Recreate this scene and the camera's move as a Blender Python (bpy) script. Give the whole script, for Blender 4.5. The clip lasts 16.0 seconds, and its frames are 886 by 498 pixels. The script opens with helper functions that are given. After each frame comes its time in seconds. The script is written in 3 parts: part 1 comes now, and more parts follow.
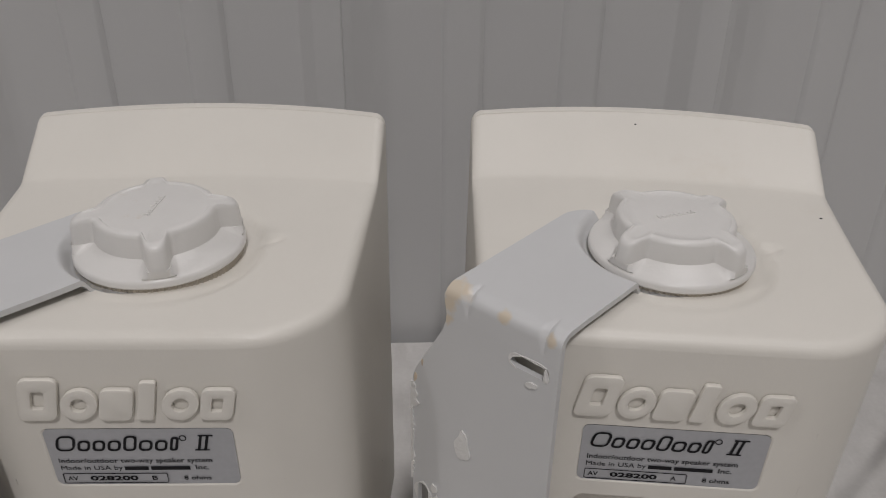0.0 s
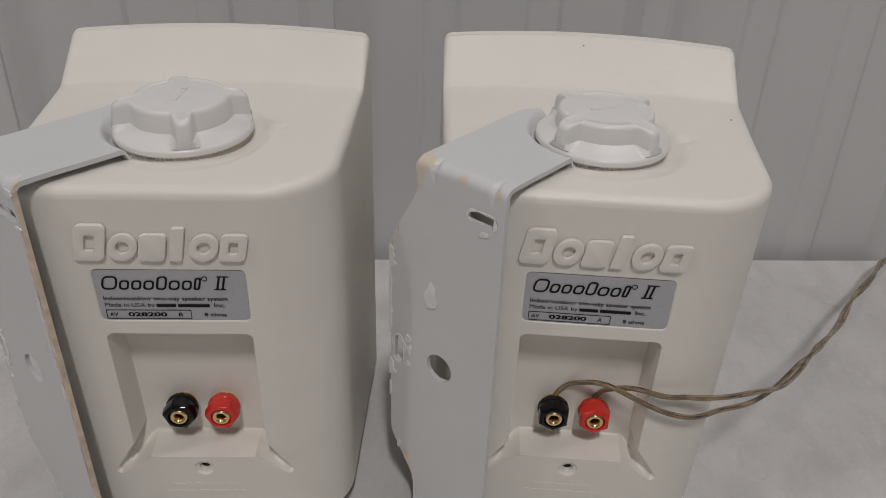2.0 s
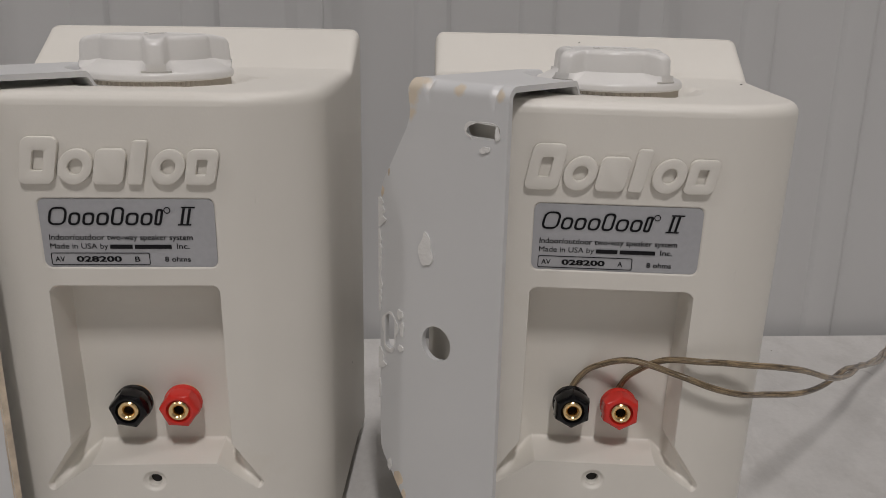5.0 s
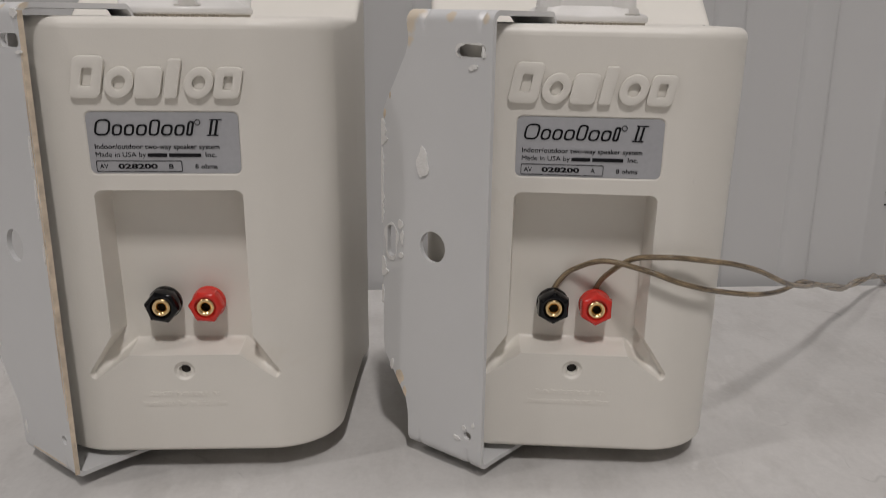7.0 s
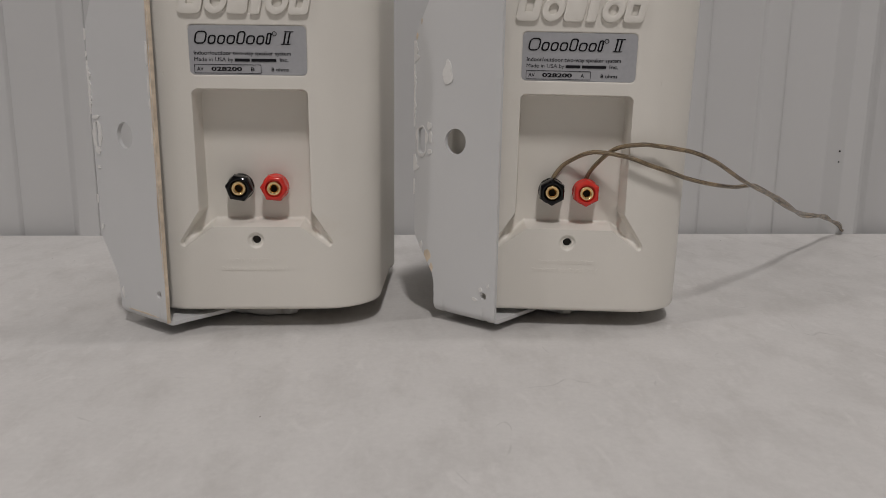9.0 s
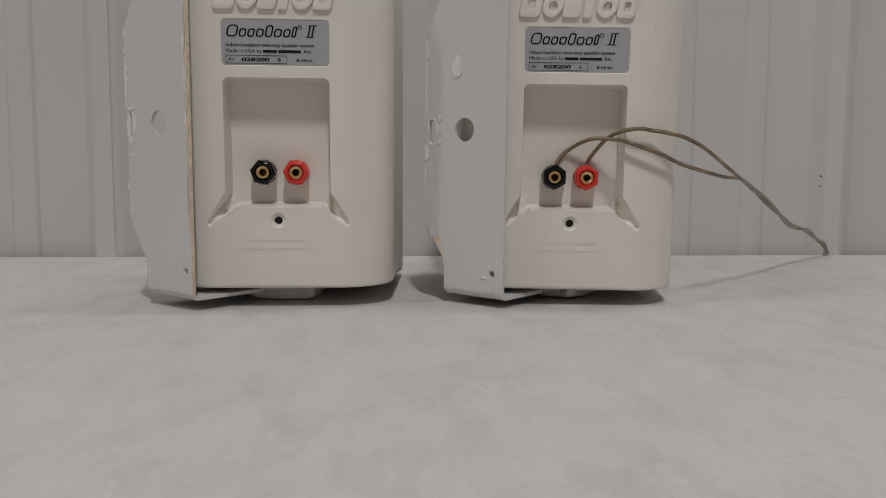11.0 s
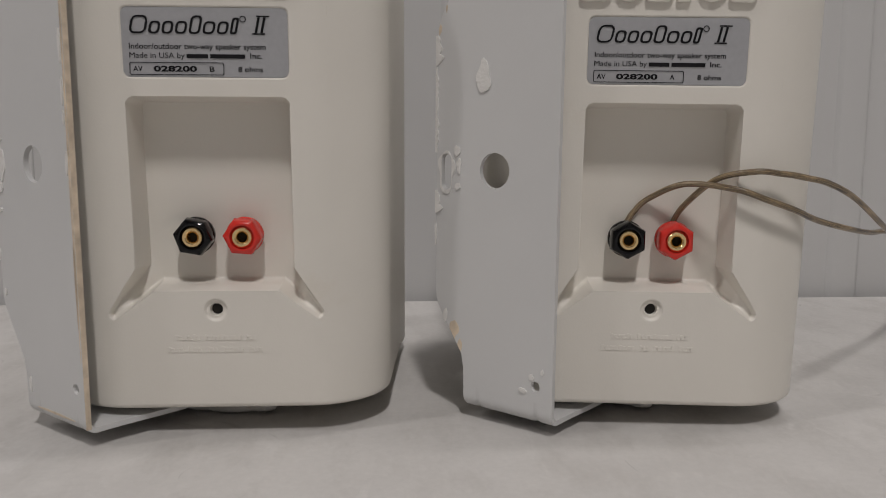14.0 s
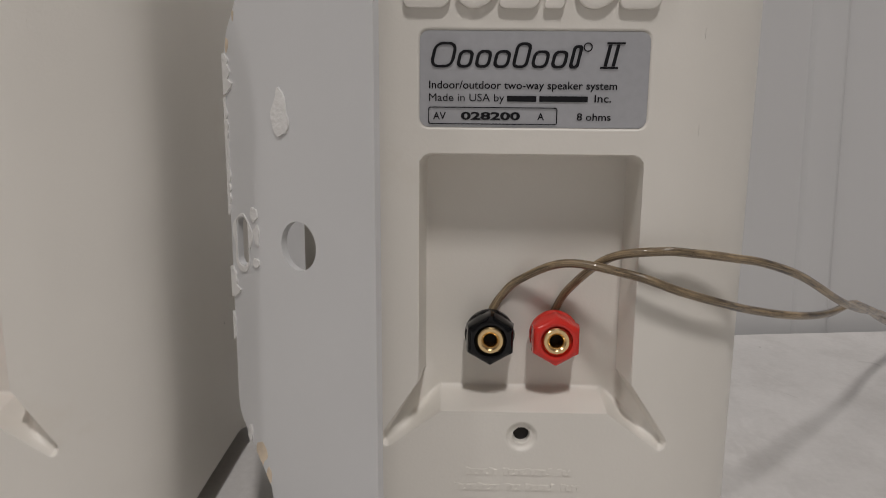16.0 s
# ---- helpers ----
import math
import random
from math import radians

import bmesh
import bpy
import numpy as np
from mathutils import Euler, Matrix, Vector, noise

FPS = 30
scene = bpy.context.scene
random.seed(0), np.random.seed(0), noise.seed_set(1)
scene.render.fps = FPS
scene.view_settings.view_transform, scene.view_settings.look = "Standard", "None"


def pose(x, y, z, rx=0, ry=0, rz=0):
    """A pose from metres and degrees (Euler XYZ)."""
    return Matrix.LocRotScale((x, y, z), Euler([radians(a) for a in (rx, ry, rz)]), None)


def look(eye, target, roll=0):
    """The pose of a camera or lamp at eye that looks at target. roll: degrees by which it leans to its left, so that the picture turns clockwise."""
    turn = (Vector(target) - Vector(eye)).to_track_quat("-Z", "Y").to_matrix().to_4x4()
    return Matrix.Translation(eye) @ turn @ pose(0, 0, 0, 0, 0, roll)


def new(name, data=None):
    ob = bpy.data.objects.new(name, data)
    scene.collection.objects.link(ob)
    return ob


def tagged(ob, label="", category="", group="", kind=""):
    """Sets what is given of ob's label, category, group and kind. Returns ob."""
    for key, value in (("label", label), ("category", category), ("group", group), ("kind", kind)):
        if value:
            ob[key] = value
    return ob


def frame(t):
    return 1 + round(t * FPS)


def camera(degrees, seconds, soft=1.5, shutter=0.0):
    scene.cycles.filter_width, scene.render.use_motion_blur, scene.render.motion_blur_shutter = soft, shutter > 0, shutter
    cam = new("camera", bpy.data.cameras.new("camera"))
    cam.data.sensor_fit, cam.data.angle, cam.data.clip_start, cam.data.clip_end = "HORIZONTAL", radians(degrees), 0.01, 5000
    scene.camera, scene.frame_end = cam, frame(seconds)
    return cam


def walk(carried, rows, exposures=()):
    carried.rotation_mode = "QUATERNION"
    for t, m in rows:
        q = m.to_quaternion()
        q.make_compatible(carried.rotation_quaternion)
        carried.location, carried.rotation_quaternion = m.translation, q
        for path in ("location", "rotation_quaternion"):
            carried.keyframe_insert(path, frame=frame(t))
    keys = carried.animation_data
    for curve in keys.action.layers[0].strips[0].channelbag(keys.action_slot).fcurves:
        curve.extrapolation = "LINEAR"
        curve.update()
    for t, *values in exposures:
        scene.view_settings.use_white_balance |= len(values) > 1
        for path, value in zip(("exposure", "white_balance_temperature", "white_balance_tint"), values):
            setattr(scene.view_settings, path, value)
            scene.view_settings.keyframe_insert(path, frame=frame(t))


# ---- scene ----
cam = camera(56.68, 16.0, soft=0.5, shutter=0.3)
PATH = [
    (0, (-0.00576, 0.00225, 0.34009), (0.0499, 1.6620, -0.5830), 0.63),
    (0.5, (-0.00270, -0.02666, 0.36241), (0.0418, 1.6172, -0.5893), 0.44),
    (1, (-0.00366, -0.04746, 0.36450), (0.0568, 1.5760, -0.6208), 1.19),
    (1.5, (-0.00177, -0.06184, 0.35316), (0.0597, 1.5573, -0.6391), 1.14),
    (2, (-0.00162, -0.07292, 0.33867), (0.0842, 1.5564, -0.6350), 1.71),
    (2.5, (-0.00198, -0.06437, 0.32550), (0.0862, 1.5878, -0.6086), 1.71),
    (3, (-0.00377, -0.06210, 0.29921), (0.0876, 1.6426, -0.5348), 1.69),
    (3.5, (-0.00291, -0.05772, 0.27831), (0.0967, 1.6599, -0.5279), 1.83),
    (4, (0.00009, -0.06124, 0.25277), (0.0893, 1.7071, -0.4365), 1.19),
    (6.5, (-0.00488, -0.11721, 0.21008), (0.1243, 1.7199, -0.2572), 0.73),
    (7, (-0.00150, -0.13130, 0.19535), (0.1011, 1.7006, -0.2981), 0.48),
    (7.5, (-0.00922, -0.15009, 0.17433), (0.1212, 1.6883, -0.2874), 0.53),
    (8, (-0.01074, -0.17541, 0.17396), (0.0975, 1.6524, -0.3335), 0.91),
    (10.5, (-0.03823, -0.29198, 0.07748), (0.0952, 1.5939, -0.1117), -0.06),
    (11, (-0.03542, -0.27461, 0.07941), (0.1040, 1.6110, -0.1077), 0.32),
    (11.5, (-0.03653, -0.24165, 0.08310), (0.1008, 1.6443, -0.1019), 0.60),
    (12, (-0.03464, -0.20398, 0.08740), (0.1025, 1.6809, -0.1085), 0.70),
    (12.5, (-0.03876, -0.18096, 0.08787), (0.1131, 1.7023, -0.1127), 0.72),
    (13, (-0.03429, -0.15186, 0.09668), (0.1226, 1.7300, -0.1133), 0.47),
    (13.5, (-0.03693, -0.13206, 0.10392), (0.1089, 1.7507, -0.1057), 0.34),
    (14, (-0.02855, -0.10899, 0.11362), (0.0948, 1.7709, -0.1332), 0.16),
    (14.5, (-0.01923, -0.08731, 0.12086), (0.1007, 1.7927, -0.1263), 0.13),
    (15, (-0.00161, -0.05482, 0.13075), (0.0999, 1.8221, -0.1464), 0.08),
    (15.5, (0.02464, -0.03530, 0.13362), (0.1734, 1.8323, -0.1824), -0.10),
    (16, (0.03692, -0.01437, 0.13954), (0.1782, 1.8544, -0.1734), -0.15),
]
walk(cam, [(t, look(eye, target, roll)) for t, eye, target, roll in PATH], exposures=[(0, -0.21, 6490, 10), (3.0, -0.16, 6520, 10), (4.2, -0.15, 6560, 10), (6.5, 0.03, 6600, 10), (8.0, 0.01, 6600, 10), (10.5, -0.03, 6605, 10), (13.0, -0.01, 6640, 10), (14.5, 0.02, 6640, 10), (15.0, 0.07, 6630, 10), (15.5, 0.09, 6610, 10), (16.0, 0.06, 6610, 10)])

# ---- light ----
world = bpy.data.worlds.new("world")
scene.world = world
world.use_nodes = True
world.node_tree.nodes["Background"].inputs[0].default_value = (0.9, 0.95, 1.0, 1)
world.node_tree.nodes["Background"].inputs[1].default_value = 0.008
scene.view_settings.exposure = 0.0


def area_lamp(name, eye, target, sx, sy, watts, colour):
    lamp = bpy.data.lights.new(name, "AREA")
    lamp.shape, lamp.size, lamp.size_y, lamp.energy, lamp.color = "RECTANGLE", sx, sy, watts, colour
    ob = new(name, lamp)
    ob.matrix_world = look(eye, target)
    return ob


# three strip lamps under the workshop ceiling: behind the viewer, far to the left, and almost over the table
area_lamp("strip_light_rear", (0.15, -1.78, 3.10), (0.10, -1.20, 0.0), 0.16, 0.50, 54, (1.0, 0.965, 0.968))
area_lamp("strip_light_left", (-2.20, -0.75, 2.70), (-0.40, 0.0, 0.0), 0.16, 0.60, 14, (1.0, 0.965, 0.968))
area_lamp("strip_light_over_table", (0.80, 0.33, 3.10), (0.80, 0.33, 0.0), 1.2, 0.16, 14, (1.0, 0.965, 0.968))


# ---- materials ----
def material(name, colour, rough=0.5, metal=0.0, vary=0.06, scale=20.0, bump=0.0, bump_scale=400.0, stain=None, stain_scale=6.0, stain_lo=0.55, stain_hi=0.75, spec=0.5, coat=0.0, specks=0.0, speck_scale=55.0, speck_size=0.055, scuff=0.0, grain=0.0, scratch=0.0, stretch=(1, 1, 1)):
    m = bpy.data.materials.new(name)
    m.use_nodes = True
    t, n = m.node_tree, m.node_tree.nodes
    b = n["Principled BSDF"]
    b.inputs["Roughness"].default_value = rough
    b.inputs["Metallic"].default_value = metal
    b.inputs["Specular IOR Level"].default_value = spec
    b.inputs["Coat Weight"].default_value = coat
    coord, info, tc = n.new("ShaderNodeTexCoord"), n.new("ShaderNodeObjectInfo"), n.new("ShaderNodeVectorMath")
    tc.operation = "MULTIPLY_ADD"
    tc.inputs[1].default_value = (3.0, 5.0, 7.0)
    t.links.new(info.outputs["Random"], tc.inputs[0])
    t.links.new(coord.outputs["Object"], tc.inputs[2])
    nz = n.new("ShaderNodeTexNoise")
    nz.inputs["Scale"].default_value = scale
    nz.inputs["Detail"].default_value = 6
    t.links.new(tc.outputs["Vector"], nz.inputs["Vector"])
    ramp = n.new("ShaderNodeValToRGB")
    ramp.color_ramp.elements[0].position, ramp.color_ramp.elements[1].position = 0.3, 0.7
    ramp.color_ramp.elements[0].color = (*[c * (1 - vary) for c in colour], 1)
    ramp.color_ramp.elements[1].color = (*[min(1, c * (1 + vary)) for c in colour], 1)
    t.links.new(nz.outputs["Fac"], ramp.inputs["Fac"])
    out = ramp.outputs["Color"]
    if stain:
        n2 = n.new("ShaderNodeTexNoise")
        n2.inputs["Scale"].default_value, n2.inputs["Detail"].default_value, n2.inputs["Roughness"].default_value = stain_scale, 8, 0.65
        mp = n.new("ShaderNodeMapping")
        mp.inputs["Scale"].default_value = stretch
        t.links.new(tc.outputs["Vector"], mp.inputs["Vector"])
        t.links.new(mp.outputs["Vector"], n2.inputs["Vector"])
        r2 = n.new("ShaderNodeValToRGB")
        r2.color_ramp.elements[0].position, r2.color_ramp.elements[1].position = stain_lo, stain_hi
        r2.color_ramp.elements[0].color, r2.color_ramp.elements[1].color = (0, 0, 0, 1), (1, 1, 1, 1)
        t.links.new(n2.outputs["Fac"], r2.inputs["Fac"])
        mix = n.new("ShaderNodeMix")
        mix.data_type = "RGBA"
        t.links.new(r2.outputs["Color"], mix.inputs["Factor"])
        t.links.new(out, mix.inputs["A"])
        mix.inputs["B"].default_value = (*stain, 1)
        out = mix.outputs["Result"]
    if scuff:
        # short pale rubbed marks
        n4, r4, m4 = n.new("ShaderNodeTexNoise"), n.new("ShaderNodeValToRGB"), n.new("ShaderNodeMix")
        n4.inputs["Scale"].default_value, n4.inputs["Detail"].default_value, n4.inputs["Distortion"].default_value = 75, 7, 0.8
        t.links.new(mp.outputs["Vector"], n4.inputs["Vector"])
        r4.color_ramp.elements[0].position, r4.color_ramp.elements[1].position = 0.60, 0.72
        r4.color_ramp.elements[0].color, r4.color_ramp.elements[1].color = (0, 0, 0, 1), (1, 1, 1, 1)
        t.links.new(n4.outputs["Fac"], r4.inputs["Fac"])
        m4.data_type = "RGBA"
        t.links.new(r4.outputs["Color"], m4.inputs["Factor"])
        t.links.new(out, m4.inputs["A"])
        m4.inputs["B"].default_value = (*[c * (1 + scuff) for c in colour], 1)
        out = m4.outputs["Result"]
    if grain:
        # fine even grain of the surface
        n5, r5, m5 = n.new("ShaderNodeTexNoise"), n.new("ShaderNodeMapRange"), n.new("ShaderNodeVectorMath")
        n5.inputs["Scale"].default_value, n5.inputs["Detail"].default_value, n5.inputs["Roughness"].default_value = 330, 4, 0.7
        t.links.new(tc.outputs["Vector"], n5.inputs["Vector"])
        r5.inputs["From Min"].default_value, r5.inputs["From Max"].default_value = 0.3, 0.7
        r5.inputs["To Min"].default_value, r5.inputs["To Max"].default_value = 1 - grain, 1 + grain
        t.links.new(n5.outputs["Fac"], r5.inputs["Value"])
        m5.operation = "MULTIPLY"
        t.links.new(out, m5.inputs[0])
        t.links.new(r5.outputs["Result"], m5.inputs[1])
        out = m5.outputs["Vector"]
    if scratch:
        # thin curved scratches, broken up by a second noise
        n6, n7, a6, b6, r6, r7, f6, m6 = n.new("ShaderNodeTexNoise"), n.new("ShaderNodeTexNoise"), n.new("ShaderNodeMath"), n.new("ShaderNodeMath"), n.new("ShaderNodeMapRange"), n.new("ShaderNodeMapRange"), n.new("ShaderNodeMath"), n.new("ShaderNodeMix")
        n6.inputs["Scale"].default_value, n6.inputs["Detail"].default_value, n6.inputs["Distortion"].default_value = 13, 2, 0.9
        n7.inputs["Scale"].default_value, n7.inputs["Detail"].default_value = 38, 5
        for nn in (n6, n7):
            t.links.new(tc.outputs["Vector"], nn.inputs["Vector"])
        a6.operation, b6.operation, f6.operation = "SUBTRACT", "ABSOLUTE", "MULTIPLY"
        a6.inputs[1].default_value = 0.5
        t.links.new(n6.outputs["Fac"], a6.inputs[0])
        t.links.new(a6.outputs["Value"], b6.inputs[0])
        r6.inputs["From Min"].default_value, r6.inputs["From Max"].default_value = 0.0065, 0.001
        t.links.new(b6.outputs["Value"], r6.inputs["Value"])
        r7.inputs["From Min"].default_value, r7.inputs["From Max"].default_value, r7.inputs["To Max"].default_value = 0.57, 0.66, scratch
        t.links.new(n7.outputs["Fac"], r7.inputs["Value"])
        t.links.new(r6.outputs["Result"], f6.inputs[0])
        t.links.new(r7.outputs["Result"], f6.inputs[1])
        m6.data_type = "RGBA"
        t.links.new(f6.outputs["Value"], m6.inputs["Factor"])
        t.links.new(out, m6.inputs["A"])
        m6.inputs["B"].default_value = (*[c * 0.45 for c in colour], 1)
        out = m6.outputs["Result"]
    if specks:
        # sparse dark flecks of dirt: the hearts of a few random cells
        vo = n.new("ShaderNodeTexVoronoi")
        vo.inputs["Scale"].default_value = speck_scale
        t.links.new(tc.outputs["Vector"], vo.inputs["Vector"])
        sep = n.new("ShaderNodeSeparateColor")
        t.links.new(vo.outputs["Color"], sep.inputs["Color"])
        size = n.new("ShaderNodeMapRange")
        size.inputs["From Min"].default_value, size.inputs["From Max"].default_value = 1 - specks, 1.0
        size.inputs["To Min"].default_value, size.inputs["To Max"].default_value = 0.0, speck_size
        t.links.new(sep.outputs["Red"], size.inputs["Value"])
        less = n.new("ShaderNodeMath")
        less.operation = "LESS_THAN"
        t.links.new(vo.outputs["Distance"], less.inputs[0])
        t.links.new(size.outputs["Result"], less.inputs[1])
        mx = n.new("ShaderNodeMix")
        mx.data_type = "RGBA"
        t.links.new(less.outputs["Value"], mx.inputs["Factor"])
        t.links.new(out, mx.inputs["A"])
        mx.inputs["B"].default_value = (0.10, 0.085, 0.07, 1)
        out = mx.outputs["Result"]
    t.links.new(out, b.inputs["Base Color"])
    if bump:
        n3 = n.new("ShaderNodeTexNoise")
        n3.inputs["Scale"].default_value, n3.inputs["Detail"].default_value = bump_scale, 4
        t.links.new(tc.outputs["Vector"], n3.inputs["Vector"])
        bp = n.new("ShaderNodeBump")
        bp.inputs["Strength"].default_value, bp.inputs["Distance"].default_value = bump, 0.001
        t.links.new(n3.outputs["Fac"], bp.inputs["Height"])
        t.links.new(bp.outputs["Normal"], b.inputs["Normal"])
    return m


M_CABINET = material("off_white_plastic", (0.758, 0.728, 0.668), 0.42, vary=0.015, scale=30, bump=0.05, bump_scale=1100, stain=(0.70, 0.645, 0.56), stain_scale=14, stain_lo=0.62, stain_hi=0.85, specks=0.12, speck_scale=75, speck_size=0.035)
M_KNOB = material("white_plastic_knob", (0.74, 0.725, 0.70), 0.32, vary=0.02, scale=60, bump=0.08, bump_scale=700, stain=(0.62, 0.55, 0.45), stain_scale=45, stain_lo=0.66, stain_hi=0.8)


def worn_paint(name, spots):
    """White paint with tan undercoat laid bare in a few irregular spots (x, y, z, radius)."""
    m = material(name, (0.630, 0.632, 0.632), 0.36, vary=0.012, scale=40, bump=0.05, bump_scale=300)
    t, n = m.node_tree, m.node_tree.nodes
    b = n["Principled BSDF"]
    out = b.inputs["Base Color"].links[0].from_socket
    co, nz = n.new("ShaderNodeTexCoord"), n.new("ShaderNodeTexNoise")
    nz.inputs["Scale"].default_value, nz.inputs["Detail"].default_value = 260, 4
    t.links.new(co.outputs["Object"], nz.inputs["Vector"])
    for x, y, z, r in spots:
        far, wob, edge, mix = n.new("ShaderNodeVectorMath"), n.new("ShaderNodeMath"), n.new("ShaderNodeMapRange"), n.new("ShaderNodeMix")
        far.operation, wob.operation, mix.data_type = "DISTANCE", "MULTIPLY_ADD", "RGBA"
        far.inputs[1].default_value = (x, y, z)
        t.links.new(co.outputs["Object"], far.inputs[0])
        t.links.new(nz.outputs["Fac"], wob.inputs[0])
        wob.inputs[1].default_value = r * 2.2
        t.links.new(far.outputs["Value"], wob.inputs[2])
        edge.inputs["From Min"].default_value, edge.inputs["From Max"].default_value = r * 2.4, r * 1.7
        t.links.new(wob.outputs["Value"], edge.inputs["Value"])
        t.links.new(edge.outputs["Result"], mix.inputs["Factor"])
        t.links.new(out, mix.inputs["A"])
        mix.inputs["B"].default_value = (0.66, 0.575, 0.46, 1)
        out = mix.outputs["Result"]
    t.links.new(out, b.inputs["Base Color"])
    return m


M_PRIMER = material("bare_tan_edge", (0.66, 0.555, 0.43), 0.65, vary=0.2, scale=180, bump=0.2, bump_scale=900)
M_FLAKE = material("thick_white_paint", (0.76, 0.75, 0.73), 0.5, vary=0.03, scale=120, bump=0.5, bump_scale=500)
M_SILVER = material("silver_foil_label", (0.455, 0.46, 0.48), 0.42, metal=0.35, vary=0.03, scale=500)
M_INK = material("black_ink", (0.010, 0.010, 0.012), 0.6, vary=0.1, spec=0.2)
M_BLACK = material("black_plastic", (0.005, 0.005, 0.006), 0.08, vary=0.2, scale=80, spec=0.32)
M_RED = material("red_plastic", (0.66, 0.032, 0.022), 0.22, vary=0.06, scale=80)
M_BRASS = material("gold_plated_brass", (0.86, 0.63, 0.33), 0.2, metal=1.0, vary=0.06, scale=200)
M_HOLE = material("dark_hole", (0.02, 0.018, 0.016), 0.8)
M_TABLE = material("white_tabletop", (0.545, 0.531, 0.513), 0.52, vary=0.035, scale=34, bump=0.12, bump_scale=170, stain=(0.480, 0.465, 0.446), stain_scale=40, stain_lo=0.47, stain_hi=0.70, specks=0.42, speck_scale=44, speck_size=0.042, scuff=0.045, grain=0.035, scratch=0.28, spec=0.12, stretch=(1.2, 0.55, 1))
M_LEG = material("grey_steel", (0.25, 0.25, 0.26), 0.4, metal=0.8)
M_WALL = material("white_painted_sheet_metal", (0.565, 0.563, 0.560), 0.38, vary=0.015, scale=3, bump=0.02, bump_scale=40)
M_ROOM = material("plain_wall_paint", (0.36, 0.354, 0.342), 0.7, vary=0.04, scale=2)
M_CEIL = material("ceiling_sheet", (0.28, 0.28, 0.275), 0.7, vary=0.03, scale=2)
M_FLOOR = material("concrete", (0.2, 0.195, 0.19), 0.75, vary=0.12, scale=4, bump=0.1, bump_scale=60)
M_GRILLE = material("white_grille_metal", (0.7, 0.69, 0.67), 0.5, vary=0.03)
# darker and browner than the cabinet and knob plastic
M_TEETH = material("tan_plastic_ring", (0.50, 0.45, 0.38), 0.5, vary=0.05)


def cable_material():
    """Clear yellowed sheath over tarnished copper strands: streaks run along the wire."""
    m = material("clear_sheathed_copper", (0.33, 0.245, 0.145), 0.3, vary=0.2, scale=60, coat=0.35)
    t, n = m.node_tree, m.node_tree.nodes
    b = n["Principled BSDF"]
    base = b.inputs["Base Color"].links[0].from_socket
    uv, mp, nz, ramp, mix = n.new("ShaderNodeTexCoord"), n.new("ShaderNodeMapping"), n.new("ShaderNodeTexNoise"), n.new("ShaderNodeValToRGB"), n.new("ShaderNodeMix")
    mp.inputs["Scale"].default_value = (65, 6, 1)
    nz.inputs["Scale"].default_value, nz.inputs["Detail"].default_value, nz.inputs["Roughness"].default_value = 1.0, 5, 0.7
    ramp.color_ramp.elements[0].position, ramp.color_ramp.elements[1].position = 0.42, 0.60
    ramp.color_ramp.elements[0].color, ramp.color_ramp.elements[1].color = (0, 0, 0, 1), (1, 1, 1, 1)
    mix.data_type = "RGBA"
    t.links.new(uv.outputs["UV"], mp.inputs["Vector"])
    t.links.new(mp.outputs["Vector"], nz.inputs["Vector"])
    t.links.new(nz.outputs["Fac"], ramp.inputs["Fac"])
    t.links.new(ramp.outputs["Color"], mix.inputs["Factor"])
    t.links.new(base, mix.inputs["A"])
    mix.inputs["B"].default_value = (0.035, 0.023, 0.013, 1)
    t.links.new(mix.outputs["Result"], b.inputs["Base Color"])
    return m


M_CABLE = cable_material()


# ---- helpers of this scene ----
def part(name, bm, mat, parent=None, label="", smooth=True, m=None):
    me = bpy.data.meshes.new(name)
    bmesh.ops.recalc_face_normals(bm, faces=bm.faces)
    bm.to_mesh(me)
    bm.free()
    me.materials.append(mat)
    if smooth:
        me.shade_smooth()
        me.set_sharp_from_angle(angle=radians(38))
    ob = new(name, me)
    if parent:
        ob.parent = parent
    if m is not None:
        ob.matrix_basis = m
    if label:
        ob["label"] = label
    return ob


def mesh_of(verts, faces):
    bm = bmesh.new()
    vs = [bm.verts.new(v) for v in verts]
    for f in faces:
        bm.faces.new([vs[i] for i in f])
    return bm


def box(bm, x0, x1, y0, y1, z0, z1):
    vs = [bm.verts.new((x, y, z)) for z in (z0, z1) for x, y in ((x0, y0), (x1, y0), (x1, y1), (x0, y1))]
    for f in ((3, 2, 1, 0), (4, 5, 6, 7), (0, 1, 5, 4), (1, 2, 6, 5), (2, 3, 7, 6), (3, 0, 4, 7)):
        bm.faces.new([vs[i] for i in f])


def box_part(name, dims, mat):
    bm = bmesh.new()
    box(bm, *dims)
    return part(name, bm, mat)


def lathe(profile, steps=48, radius=lambda a, r, z: r):
    """Turns (r, z) points about z; radius() may change r with the angle."""
    bm = bmesh.new()
    rings = []
    for r, z in profile:
        rings.append([bm.verts.new((radius(a, r, z) * math.cos(a), radius(a, r, z) * math.sin(a), z)) for a in (2 * math.pi * i / steps for i in range(steps))])
    for a, b in zip(rings, rings[1:]):
        for i in range(steps):
            bm.faces.new((a[i], a[(i + 1) % steps], b[(i + 1) % steps], b[i]))
    bm.faces.new(rings[-1])
    bm.faces.new(rings[0][::-1])
    return bm


